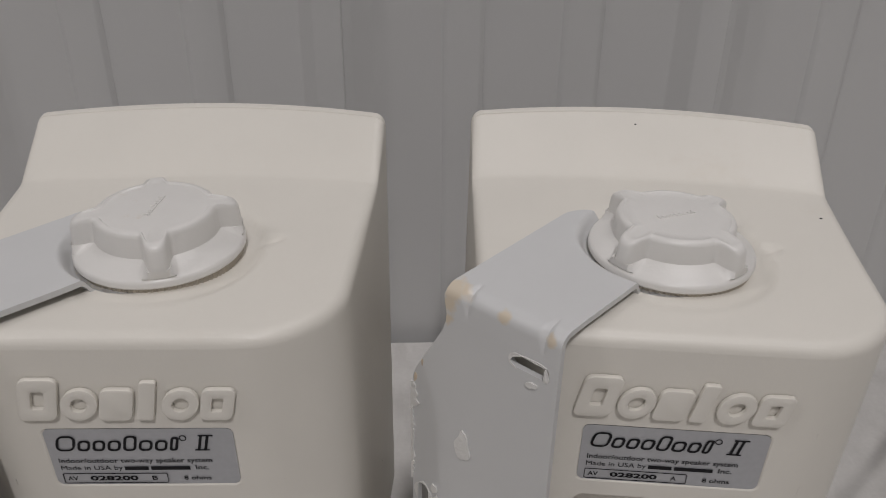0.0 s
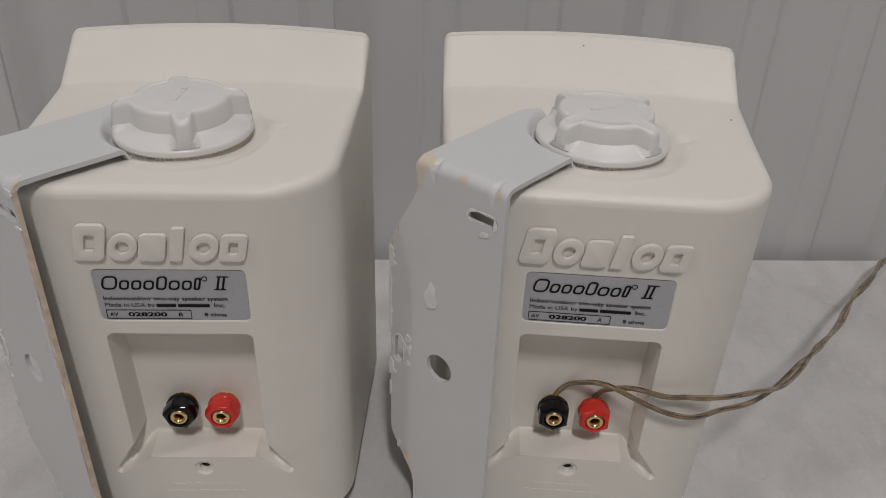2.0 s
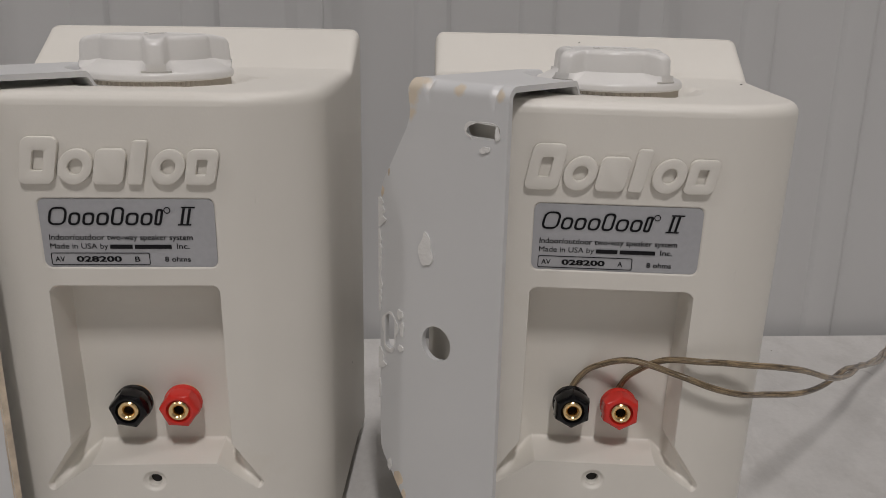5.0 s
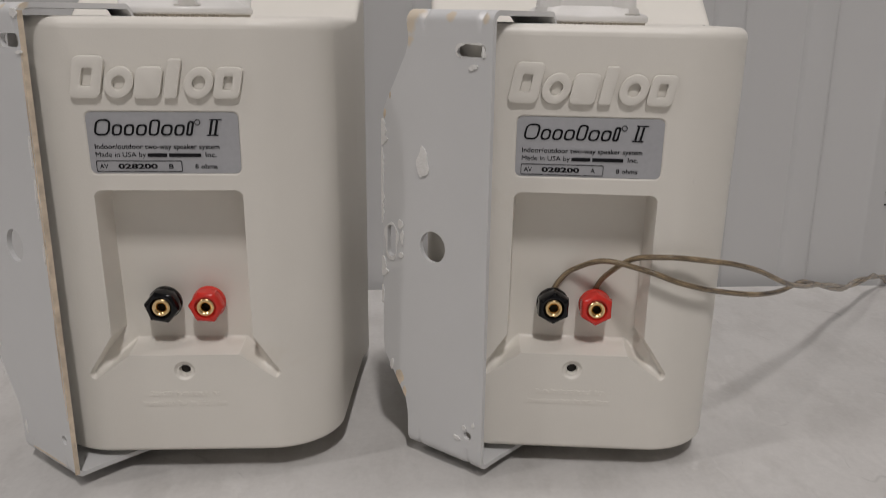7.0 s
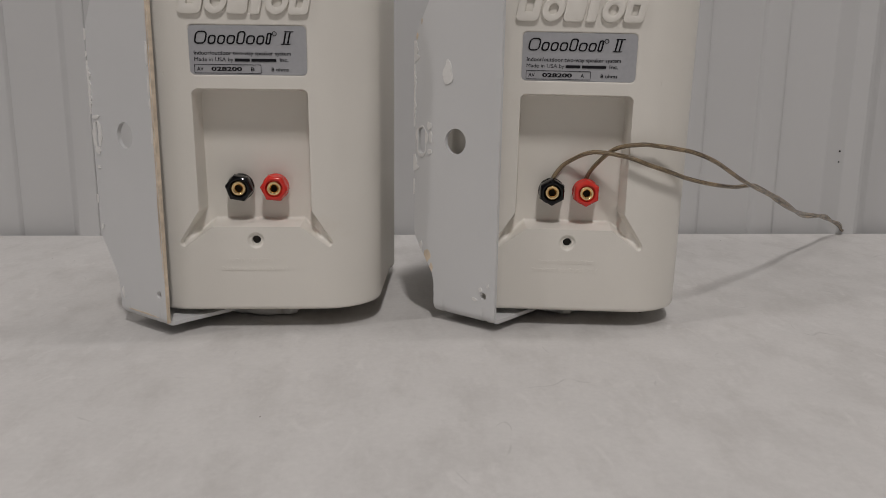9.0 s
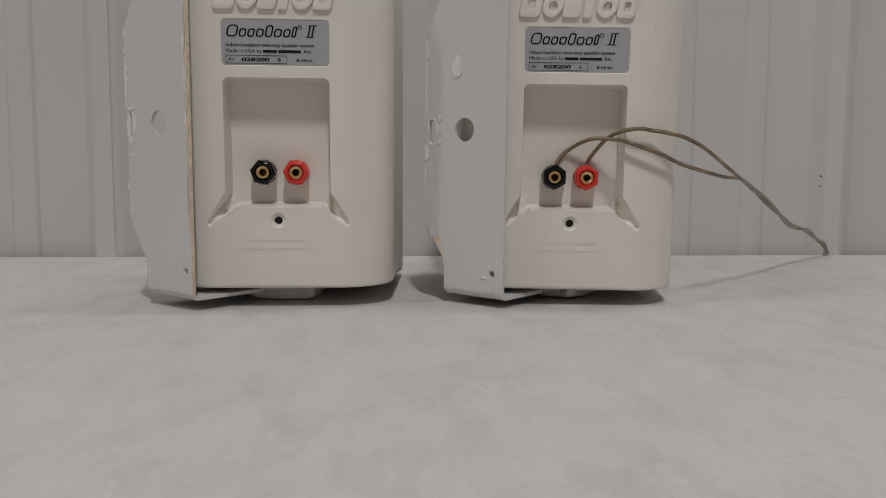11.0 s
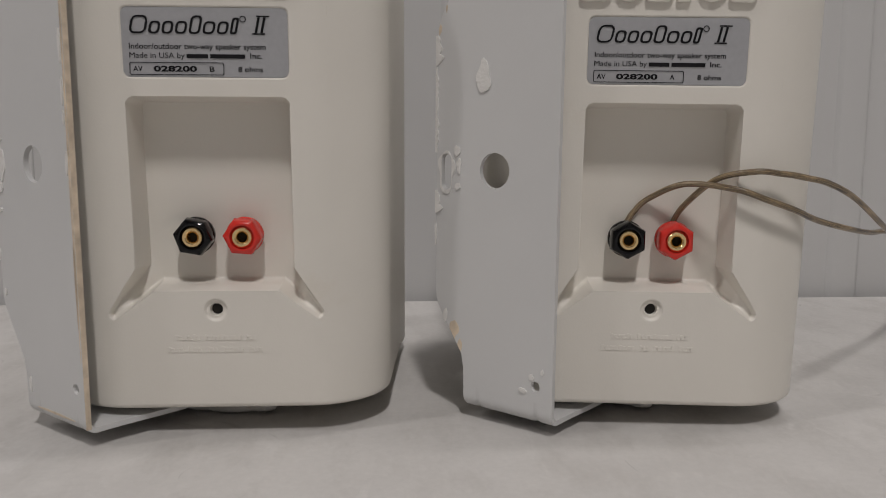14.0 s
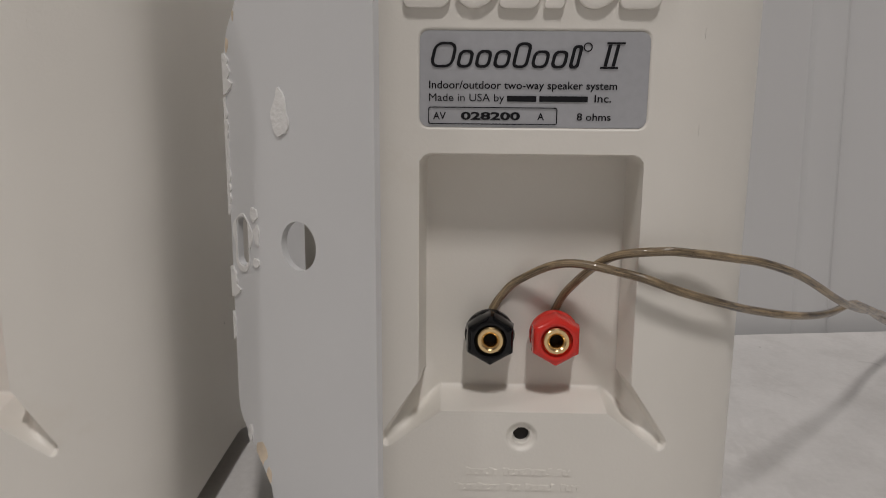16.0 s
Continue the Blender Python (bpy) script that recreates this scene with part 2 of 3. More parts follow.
def prism(outline, holes, thick, to_world):
    """A flat plate of the given outline with holes, through triangle filling."""
    bm = bmesh.new()
    edges = []
    for loop in [outline, *holes]:
        vs = [bm.verts.new((x, y, 0)) for x, y in loop]
        edges += [bm.edges.new((vs[i], vs[(i + 1) % len(vs)])) for i in range(len(vs))]
    bmesh.ops.triangle_fill(bm, use_beauty=True, use_dissolve=False, edges=edges)
    out = bmesh.ops.extrude_face_region(bm, geom=bm.faces[:])
    bmesh.ops.translate(bm, vec=(0, 0, thick), verts=[v for v in out["geom"] if isinstance(v, bmesh.types.BMVert)])
    bmesh.ops.transform(bm, matrix=to_world, verts=bm.verts)
    return bm


def circle(cx, cy, r, n=28):
    return [(cx + r * math.cos(2 * math.pi * i / n), cy + r * math.sin(2 * math.pi * i / n)) for i in range(n)]


def stadium(cx, cy, half, r, upright, n=10):
    pts = [(half + r * math.cos(a), r * math.sin(a)) for a in (math.pi * (i / n - 0.5) for i in range(n + 1))]
    pts += [(-x, -y) for x, y in pts]
    return [(cx + (y if upright else x), cy + (x if upright else y)) for x, y in pts]


def rounded_rect(w, h, r, n=6):
    pts = []
    for cx, cy, a0 in ((w / 2 - r, h / 2 - r, 0), (-w / 2 + r, h / 2 - r, 90), (-w / 2 + r, -h / 2 + r, 180), (w / 2 - r, -h / 2 + r, 270)):
        pts += [(cx + r * math.cos(radians(a0 + 90 * i / n)), cy + r * math.sin(radians(a0 + 90 * i / n))) for i in range(n + 1)]
    return pts


def text_mesh(words, size, heavy=0.00003):
    """Flat lettering as a mesh, from the built-in font, from x = 0 on the base line."""
    cu = bpy.data.curves.new("lettering", "FONT")
    cu.body, cu.size, cu.offset, cu.fill_mode = words, size, heavy, "FRONT"
    cu.resolution_u = 3
    ob = bpy.data.objects.new("lettering", cu)
    scene.collection.objects.link(ob)
    me = bpy.data.meshes.new_from_object(ob)
    bpy.data.objects.remove(ob)
    bm = bmesh.new()
    bm.from_mesh(me)
    bpy.data.meshes.remove(me)
    return bm


def fit_width(bm, width):
    xs = [v.co.x for v in bm.verts]
    k = width / (max(xs) - min(xs))
    x0 = min(xs)
    for v in bm.verts:
        v.co.x = (v.co.x - x0) * k
    return bm


# ---- structure ----
WALL_Y, EDGE_Y, FLOOR_Z = 0.495, 0.484, -0.74


def sheet_wall():
    """Ribbed sheet-metal wall: wide ribs every 9 inches, two shallow ribs between."""
    pitch, first = 0.2254, -0.2812
    prof = []
    for k in range(-10, 12):
        x = first + k * pitch
        prof += [(x - 0.0215, 0), (x - 0.0195, 0.0010), (x - 0.0115, 0.0140), (x - 0.0095, 0.0152), (x + 0.0055, 0.0152), (x + 0.0061, 0.0147), (x + 0.0064, 0.0128), (x + 0.0110, 0.0116), (x + 0.0122, 0.0104), (x + 0.0215, 0.0012), (x + 0.0240, 0)]
        for c in (x + pitch * 0.345, x + pitch * 0.662):
            prof += [(c - 0.0125, 0), (c - 0.0100, 0.0022), (c - 0.0090, 0.0025), (c + 0.0090, 0.0025), (c + 0.0100, 0.0022), (c + 0.0125, 0)]
    verts, faces = [], []
    for x, d in prof:
        verts += [(x, WALL_Y - d, FLOOR_Z), (x, WALL_Y - d, 3.3)]
    n = len(prof)
    faces = [(2 * i, 2 * i + 2, 2 * i + 3, 2 * i + 1) for i in range(n - 1)]
    back = len(verts)
    x0, x1 = prof[0][0], prof[-1][0]
    verts += [(x0, WALL_Y + 0.05, FLOOR_Z), (x0, WALL_Y + 0.05, 3.3), (x1, WALL_Y + 0.05, FLOOR_Z), (x1, WALL_Y + 0.05, 3.3)]
    faces += [(back, back + 1, back + 3, back + 2), (0, 1, back + 1, back), (2 * n - 2, back + 2, back + 3, 2 * n - 1)]
    ob = part("wall_north", mesh_of(verts, faces), M_WALL, smooth=True)
    # upper mark a nail head; the lower, a tiny scratch, drawn in the same shape
    for z in (0.0734, 0.0637):
        part("nail_head", lathe([(0.0008, 0), (0.0007, 0.0006), (0.0001, 0.0008)], 14), M_HOLE, ob, "small dark mark, nail head above and scratch below", m=Matrix.Translation((0.3817, WALL_Y - 0.0116, z)) @ pose(0, 0, 0, 90, 0, -58))
    return tagged(ob, "white painted ribbed sheet metal wall behind the table", "wall", kind="structure")


sheet_wall()
for nm, dims, mat, lab, cat in (
    ("wall_south", (-2.6, 2.6, -3.3, -3.2, FLOOR_Z, 3.3), M_ROOM, "plain pale workshop wall", "wall"),
    ("wall_west", (-2.6, -2.5, -3.2, WALL_Y + 0.05, FLOOR_Z, 3.3), M_ROOM, "plain pale workshop wall", "wall"),
    ("wall_east", (2.5, 2.6, -3.2, WALL_Y + 0.05, FLOOR_Z, 3.3), M_ROOM, "plain pale workshop wall", "wall"),
    ("floor", (-2.6, 2.6, -3.3, 0.6, FLOOR_Z - 0.1, FLOOR_Z), M_FLOOR, "bare grey concrete floor", "floor"),
    ("ceiling", (-2.6, 2.6, -3.3, 0.6, 3.3, 3.4), M_CEIL, "pale sheet ceiling", "ceiling"),
):
    tagged(box_part(nm, dims, mat), lab, cat, kind="structure")


# ---- table ----
def build_table():
    root = new("folding_table")
    rise = math.degrees(0.0063)
    root.matrix_world = Matrix.Translation((0, 0.20, -0.004)) @ pose(0, 0, 0, rise, 0, 0) @ Matrix.Translation((0, -0.20, FLOOR_Z))
    tagged(root, "long white plastic table with a scuffed top against the wall", "table")
    bm = bmesh.new()
    box(bm, -0.95, 1.15, -0.72, EDGE_Y, -0.045 - FLOOR_Z, 0 - FLOOR_Z)
    bmesh.ops.bevel(bm, geom=[e for e in bm.edges if e.calc_length() > 0.1], offset=0.003, segments=2, affect="EDGES")
    part("tabletop", bm, M_TABLE, root)
    for x in (-0.85, 1.05):
        for y in (-0.62, 0.38):
            part("leg", lathe([(0.014, 0.004 - 0.0063 * (y - 0.20)), (0.014, -0.045 - FLOOR_Z)], 16), M_LEG, root, m=Matrix.Translation((x, y, 0)))


build_table()

# ---- loudspeakers ----
ZB, ZT, RC, DEPTH = 0.0075, 0.1985, 0.030, 0.1386
LIP_B, LIP_T, CREASE = -0.0015, 0.2156, 0.1055
WING = [(0.0298, 0.0640), (0.0406, 0.0477), (0.0412, 0.0464), (0.0408, 0.0451), (0.0397, 0.0444), (0.0382, 0.0447), (0.0240, 0.0557)]
CORNER = [(0.0297 - 0.0028 + 0.0028 * math.sin(a), 0.1290 - 0.0028 + 0.0028 * math.cos(a)) for a in (0, 0.4, 0.8, 1.2, 1.57)]
RECESS = [(-x, z) for x, z in reversed(CORNER)] + CORNER + WING + [(-x, z) for x, z in reversed(WING)]


def half_width(y):
    """Half the cabinet's width at depth y: it widens to the front and is rounded at the rear."""
    w = 0.0655 + 0.0092 * max(0, y) / DEPTH
    if y < RC:
        w -= RC - math.sqrt(max(0, RC * RC - (RC - y) ** 2))
    return w


def edge_distance(x, y):
    w = 0.0655 + 0.0092 * max(0, y) / DEPTH
    cx = w - RC
    if abs(x) > cx and y < RC:
        return RC - math.hypot(abs(x) - cx, RC - y)
    return min(w - abs(x), y)


def lip_rise(y):
    """How far top and bottom flare out towards the front, 0 to 1: a straight slope from a crease."""
    u = (y - CREASE) / 0.0300
    if u <= -0.07:
        return 0
    return (u + 0.07) ** 2 / 0.28 if u < 0.07 else min(1, u)


def bow(x, y):
    """The front is bowed in plan: y shifts forward in the middle."""
    return y + 0.0135 * (1 - (x / 0.0752) ** 2) * max(0, (y - 0.04) / (DEPTH - 0.04)) ** 1.6


def lean(y, z):
    return -0.036 * (z - 0.150) * max(0, 1 - y / DEPTH)


def poly_distance(x, z):
    """Signed distance into the recess outline, positive inside."""
    inside, best = False, 1.0
    n = len(RECESS)
    for i in range(n):
        (ax, az), (bx, bz) = RECESS[i], RECESS[(i + 1) % n]
        if (az > z) != (bz > z) and x < (bx - ax) * (z - az) / (bz - az) + ax:
            inside = not inside
        t = max(0, min(1, ((x - ax) * (bx - ax) + (z - az) * (bz - az)) / ((bx - ax) ** 2 + (bz - az) ** 2)))
        best = min(best, math.hypot(x - ax - t * (bx - ax), z - az - t * (bz - az)))
    return best if inside else -best


def smooth01(u):
    u = max(0.0, min(1.0, u))
    return u * u * (3 - 2 * u)


def rear_depth(x, z):
    """How deep the rear face lies at a place: terminal recess, its two wings, screw hole, faint raised lines."""
    d = 0.0
    s = poly_distance(x, z)
    if s > -0.0008:
        full = 0.0168 - 0.0010 * smooth01((z - 0.07) / 0.05)
        tip = math.hypot(abs(x) - 0.0398, z - 0.0466)
        shallow = min(full, 0.0026 + 0.0144 * smooth01((tip - 0.001) / 0.024))
        full += (shallow - full) * smooth01((abs(x) - 0.0235) / 0.012)
        ax = abs(x)
        over = z - 0.0558 if ax < 0.0240 else ((z - 0.0558) * 0.0145 + (ax - 0.0240) * 0.0109) / 0.01814
        u = max(0.0, min(1.0, (over + 0.0003) / 0.0026))
        d = full * min(smooth01((s + 0.0006) / 0.0015), 1 - (1 - u) ** 2.6)
    ax, az = abs(x) - 0.0278, abs(z - 0.14925) - 0.0101
    pocket = 0.0028 - math.hypot(max(ax, 0), max(az, 0)) - min(max(ax, az), 0)
    d += 0.0009 * smooth01((pocket + 0.0002) / 0.0008)
    r = math.hypot(x + 0.0004, z - 0.0477)
    d += 0.0012 * smooth01((0.0046 - r) / 0.0012) + 0.007 * smooth01((0.0025 - r) / 0.0008)
    return d


def steps_between(stretches):
    out = [stretches[0][0]]
    for a, b, step in stretches:
        n = max(1, round((b - a) / step))
        out += [a + (b - a) * (i + 1) / n for i in range(n)]
    return out


# heights of the rear mesh's rows, 0 to 1, close together at the recess
Z_ROWS = [(z - 0.0095) / 0.1845 for z in steps_between([(0.0095, 0.043, 0.0012), (0.043, 0.072, 0.00034), (0.072, 0.1265, 0.0011), (0.1265, 0.1305, 0.0004), (0.1305, 0.1355, 0.0011), (0.1355, 0.1375, 0.0003), (0.1375, 0.1610, 0.0015), (0.1610, 0.1630, 0.0003), (0.1630, 0.194, 0.0012)])]


def cabinet_mesh():
    hw = 0.0445
    y_side = RC - math.sqrt(RC * RC - (hw - half_width(0)) ** 2)
    ys = sorted([0, 0.0002, 0.0005, 0.0009, 0.0014, y_side, 0.0024, 0.0034, 0.0048, 0.0064, 0.0085] + [0.0105 + 0.0019 * i for i in range(42)] + [0.092, 0.096, 0.099, 0.1013])
    ys += [0.1025 + 0.0008 * i for i in range(9)] + [0.111, 0.115, 0.120, 0.125, 0.129, 0.132, 0.1340, 0.1345, 0.1348, 0.1351, 0.1354, 0.1362, 0.1372, 0.1380, DEPTH]
    offs = [0, 0.0003, 0.001, 0.002, 0.0033, 0.0045]
    rnd_top, rnd_bottom = 0.0045, 0.0020
    bm = bmesh.new()

    def column_xs(y):
        h = half_width(y)
        inner = h - offs[-1]
        left = [-h + o for o in offs]
        mid = [-inner + 2 * inner * i / 64 for i in range(1, 64)]
        return left + mid + [-x for x in reversed(left)]

    def surface(top):
        rnd = rnd_top if top else rnd_bottom
        rows = []
        for y in ys:
            row = []
            xs = column_xs(y)
            for i, x in enumerate(xs):
                d = 0.0 if i in (0, len(xs) - 1) else max(0.0, edge_distance(x, y))
                drop = rnd - math.sqrt(max(0, rnd * rnd - (rnd - d) ** 2)) if d < rnd else 0
                drop *= max(0.35, 1 - max(0, y - 0.06) / 0.08)
                tab = math.hypot(x - max(0.030, min(0.0385, x)), (y - 0.0575) - 0.25 * (x - 0.034))
                ring = max((0.0005 + 0.0016 * smooth01((x + 0.3 * (y - 0.051)) / 0.028)) * smooth01((0.0360 - math.hypot(x, y - 0.051)) / 0.0026), 0.0016 * smooth01((0.0030 - tab) / 0.0016))
                drop += ring + 0.0006 * max(0.0, 1 - abs(y - 0.1348) / 0.0003)
                z = (ZT + (LIP_T - ZT) * lip_rise(y) - drop) if top else (ZB - (ZB - LIP_B) * lip_rise(y) + drop)
                rise = lip_rise(y)
                if rise > 0 and d < 0.0038:
                    drop = rise * (0.0038 - math.sqrt(max(0, 0.0038 ** 2 - (0.0038 - d) ** 2)))
                    z += -drop if top else drop
                row.append(bm.verts.new((x, bow(x, y) + lean(y, z), z)))
            rows.append(row)
        for a, b in zip(rows, rows[1:]):
            for i in range(len(a) - 1):
                bm.faces.new((a[i], a[i + 1], b[i + 1], b[i]))
        return rows

    top, bot = surface(True), surface(False)
    # side walls, in bands
    for side in (0, -1):
        bands = len(Z_ROWS) - 1
        prev = None
        for y, rt, rb in zip(ys, top, bot):
            if y < y_side:
                continue
            a, b = rt[side].co, rb[side].co
            col = [rt[side]] + [bm.verts.new(a.lerp(b, 1 - Z_ROWS[bands - k])) for k in range(1, bands)] + [rb[side]]
            if prev:
                for k in range(bands):
                    bm.faces.new((prev[k], col[k], col[k + 1], prev[k + 1]))
            prev = col
    # front
    front_t, front_b = top[-1], bot[-1]
    for i in range(len(front_t) - 1):
        bm.faces.new((front_t[i], front_t[i + 1], front_b[i + 1], front_b[i]))
    # rear face, with its relief
    z0, z1 = ZB + rnd_bottom, ZT - rnd_top
    half = steps_between([(0, 0.0058, 0.0004), (0.0058, 0.022, 0.0011), (0.022, 0.0425, 0.00033), (0.0425, hw, 0.001)])
    xs = [-x for x in reversed(half[1:])] + half
    nx = len(xs) - 1
    grid = []
    for u in Z_ROWS:
        z = z0 + (z1 - z0) * u
        row = []
        for x in xs:
            over = max(0, abs(x) - half_width(0))
            turn = RC - math.sqrt(RC * RC - over * over)
            row.append(bm.verts.new((x, turn + rear_depth(x, z) + lean(0, z), z)))
        grid.append(row)
    for a, b in zip(grid, grid[1:]):
        for i in range(nx):
            bm.faces.new((a[i], a[i + 1], b[i + 1], b[i]))
    bmesh.ops.remove_doubles(bm, verts=[v for v in bm.verts if abs(abs(v.co.x) - hw) < 0.0006 and v.co.y < 0.012], dist=0.0003)
    return bm


def knob_bm(turn, tall):
    """Grooved hand knob: wide flange, raised cap with four lobes."""
    def lobes(a, r, z):
        if z < 0.0046 or r < 0.009:
            return r
        off = (a - turn + math.pi / 4) % (math.pi / 2) - math.pi / 4
        bulge = math.exp(-((off * 0.0235 / 0.0040) ** 4))
        return min(max(r, 0.0284), r * (1 + 0.345 * bulge * smooth01((r - 0.009) / 0.009)))
    prof = [(0.0270, 0.0010), (0.0284, 0.0012), (0.0289, 0.0018), (0.0289, 0.0032), (0.0285, 0.0040), (0.0279, 0.0044), (0.0262, 0.0048), (0.0222, 0.0062), (0.0210, 0.0068), (0.0209, 0.0074), (0.0205, 0.0108), (0.0201, 0.0115), (0.0193, 0.0119), (0.0183, 0.0120), (0.0176, 0.0117), (0.014, 0.0118), (0.010, 0.0119), (0.002, 0.0120)]
    bm = lathe([(r, z if z < 0.0046 else 0.0044 + (z - 0.0044) * tall) for r, z in prof], 180, lobes)
    for v in bm.verts:
        r = math.hypot(v.co.x, v.co.y)
        if v.co.z > 0.0075 and r > 0.0200:
            v.co.z -= 0.14 * (r - 0.0200) + 9 * (r - 0.0200) ** 2
    return bm


def emblem_piece(kind, w, h):
    """Plain raised shapes that stand for the moulded maker's mark."""
    outline = rounded_rect(w, h, min(w, h) * 0.22)
    holes = []
    if kind == "ring":
        outline = [(w / 2 * math.cos(2 * math.pi * i / 28), h / 2 * math.sin(2 * math.pi * i / 28)) for i in range(28)]
        holes = [[(w * 0.22 * math.cos(2 * math.pi * i / 20), h * 0.22 * math.sin(2 * math.pi * i / 20)) for i in range(20)]]
    if kind == "frame":
        holes = [[(x * 0.32, y * 0.42) for x, y in rounded_rect(w, h, h * 0.12)]]
    return outline, holes


def bent_sheet(stations, cols, thick):
    """A bent metal sheet: each station is (place, along, normal, low, high, push); both faces and the rim are closed."""
    bm = bmesh.new()
    faces = []
    for side in (0, 1):
        rows = []
        for place, along, nrm, lo, hi, push in stations:
            row = []
            for i in range(cols + 1):
                q = lo + (hi - lo) * i / cols
                row.append(bm.verts.new(place + along * q + nrm * (thick * side) + push(place + along * q, q, nrm)))
            rows.append(row)
        faces.append(rows)
        for a, b in zip(rows, rows[1:]):
            for i in range(cols):
                bm.faces.new((a[i], a[i + 1], b[i + 1], b[i]))
    f, g = faces
    for a, b, c, d in zip(f, f[1:], g, g[1:]):
        bm.faces.new((a[0], b[0], d[0], c[0]))
        bm.faces.new((a[-1], b[-1], d[-1], c[-1]))
    for i in range(cols):
        for k in (0, -1):
            bm.faces.new((f[k][i], f[k][i + 1], g[k][i + 1], g[k][i]))
    return bm


def blob(cs, cz, hs, hz, rng, n=36, rough=0.3):
    """An irregular patch outline about a centre."""
    waves = [(k, rough * rng.random() / k ** 0.7, rng.random() * 6.3) for k in (2, 3, 5, 8)]
    out = []
    for i in range(n):
        a = 2 * math.pi * i / n
        r = 1 - rough * 0.4 + 0.5 * sum(w * math.sin(k * a + p) for k, w, p in waves)
        out.append((cs + hs * r * math.cos(a), cz + hz * r * math.sin(a)))
    return out


def build_bracket(root, rng, p0, angle, flakes, bare, worn, strips):
    th = radians(angle)
    p0, d, n = Vector((*p0, 0)), Vector((-math.cos(th), math.sin(th), 0)), Vector((math.sin(th), math.cos(th), 0))
    z0, z1, t, bend = 0.0020, 0.2034, 0.0021, 0.0046
    out, drop = (0.0017, 0.0010) if bare[0][3] < 0.05 else (0.0002, -0.0006)
    slot_s, slot = (0.0533, (0.0048, 0.0025)) if bare[0][3] < 0.05 else (0.0560, (0.0062, 0.0009))
    foot = p0.copy()
    paint = worn_paint("worn_white_paint", [(*(p0 + d * s + n * (q - out * z / z1)).xy, z, r) for s, q, z, r in worn])
    shift = 0.0 if bare[0][3] < 0.05 else 0.0020
    top_w, wide, low_w = 0.0447 + shift, 0.0586 + shift, 0.0433 + shift
    cut_low, cut_high = z0 + bend + 0.0045, z1 - bend - 0.0065
    outline = [(s + shift, z) for s, z in ((0, cut_low), (0.0433, cut_low), (0.0435, 0.0185), (0.0447, 0.0248), (0.0572, 0.0445), (0.0582, 0.0475), (0.0586, 0.052), (0.0586, 0.155), (0.0583, 0.1592), (0.0571, 0.1630), (0.0452, 0.1850), (0.0438, 0.1895), (0.0436, cut_high), (0, cut_high))]
    holes = [circle(0.0293, 0.1036 - drop, 0.0071), stadium(slot_s, 0.1024 - drop, *slot, True), stadium(0.0106, 0.1887 - drop, 0.0048, 0.0026, False), circle(0.0078, 0.0186 - drop, 0.0021, 14)]
    lx, ly = -n.x * out / z1, -n.y * out / z1
    m = Matrix(((d.x, lx, n.x, p0.x), (d.y, ly, n.y, p0.y), (0, 1, 0, 0), (0, 0, 0, 1)))
    plate = part("mounting_bracket", prism(outline, holes, t, m), paint, root, "white painted steel bracket with chipped edges")
    for up, name in ((1, "top_arm"), (-1, "bottom_arm")):
        zf = z1 if up > 0 else z0
        p0 = foot - n * out * zf / z1
        w_cut, w_arm, cut = (0.0436 + shift, top_w, cut_high) if up > 0 else (low_w, low_w, cut_low)
        seats = (0.0062, 0.0352) if up > 0 else (0.0080, 0.0366)

        def dish(p, q, nrm, up=up):
            r = math.hypot(p.x, p.y - 0.0510)
            return Vector((0, 0, -up * (0.0054 if up > 0 else 0.0044) * smooth01(((0.0336 if up > 0 else 0.0310) - r) / 0.0042)))

        def pressed(arc, seats=seats, deep=0.0015 if up > 0 else 0.0007):
            """Two stiffening dents pressed into the bend."""
            half = 0.0023 * max(0.0, 1 - abs(arc - 0.0030) / 0.0092)
            return lambda p, q, nrm: nrm * (deep * sum(max(0.0, 1 - abs(q - c) / half) for c in seats) * half / 0.0023 if half > 0.0002 else 0.0)

        stations = []
        rim = zf - up * bend
        for i in range(6):
            z = cut + (rim - cut) * i / 6
            stations.append((foot - n * out * z / z1 + Vector((0, 0, z)), d, n, shift, w_cut + (w_arm - w_cut) * i / 6, pressed(-abs(rim - z))))
        for i in range(9):
            a = math.pi / 2 * i / 8
            stations.append((p0 + n * (bend - bend * math.cos(a)) + Vector((0, 0, zf - up * (bend - bend * math.sin(a)))), d, n * math.cos(a) - Vector((0, 0, up * math.sin(a))), shift, w_arm - 0.0008 * math.sin(a), pressed(bend * a)))
        mid = Vector((0, 0.0510, 0)) - p0
        ms, mq = mid.dot(d), mid.dot(n)
        flare = 0.0014
        q_tip = mq - math.sqrt(0.0295 ** 2 - (ms + flare) ** 2)
        for q in steps_between([(bend, bend + 0.006, 0.0007), (bend + 0.006, q_tip - 0.012, 0.0017), (q_tip - 0.012, q_tip, 0.0008), (q_tip, q_tip + 0.007, 0.0003), (q_tip + 0.007, 0.064, 0.0014), (0.064, 0.0786, 0.0005)])[1:]:
            low = max(-0.0195, min(-flare, ms - math.sqrt(max(0, (0.0296 - 0.25 * (q - q_tip)) ** 2 - (q - mq) ** 2)))) if q > q_tip else shift - (flare + shift) * smooth01((q - bend) / (q_tip - bend))
            wide_here = w_arm - 0.0008 - (0.0014 + shift) * (q - bend) / 0.07
            hi = wide_here if q < 0.066 else wide_here - 0.0126 + math.sqrt(max(0, 0.0126 ** 2 - (q - 0.066) ** 2))
            dent = pressed(bend * math.pi / 2 + q - bend)
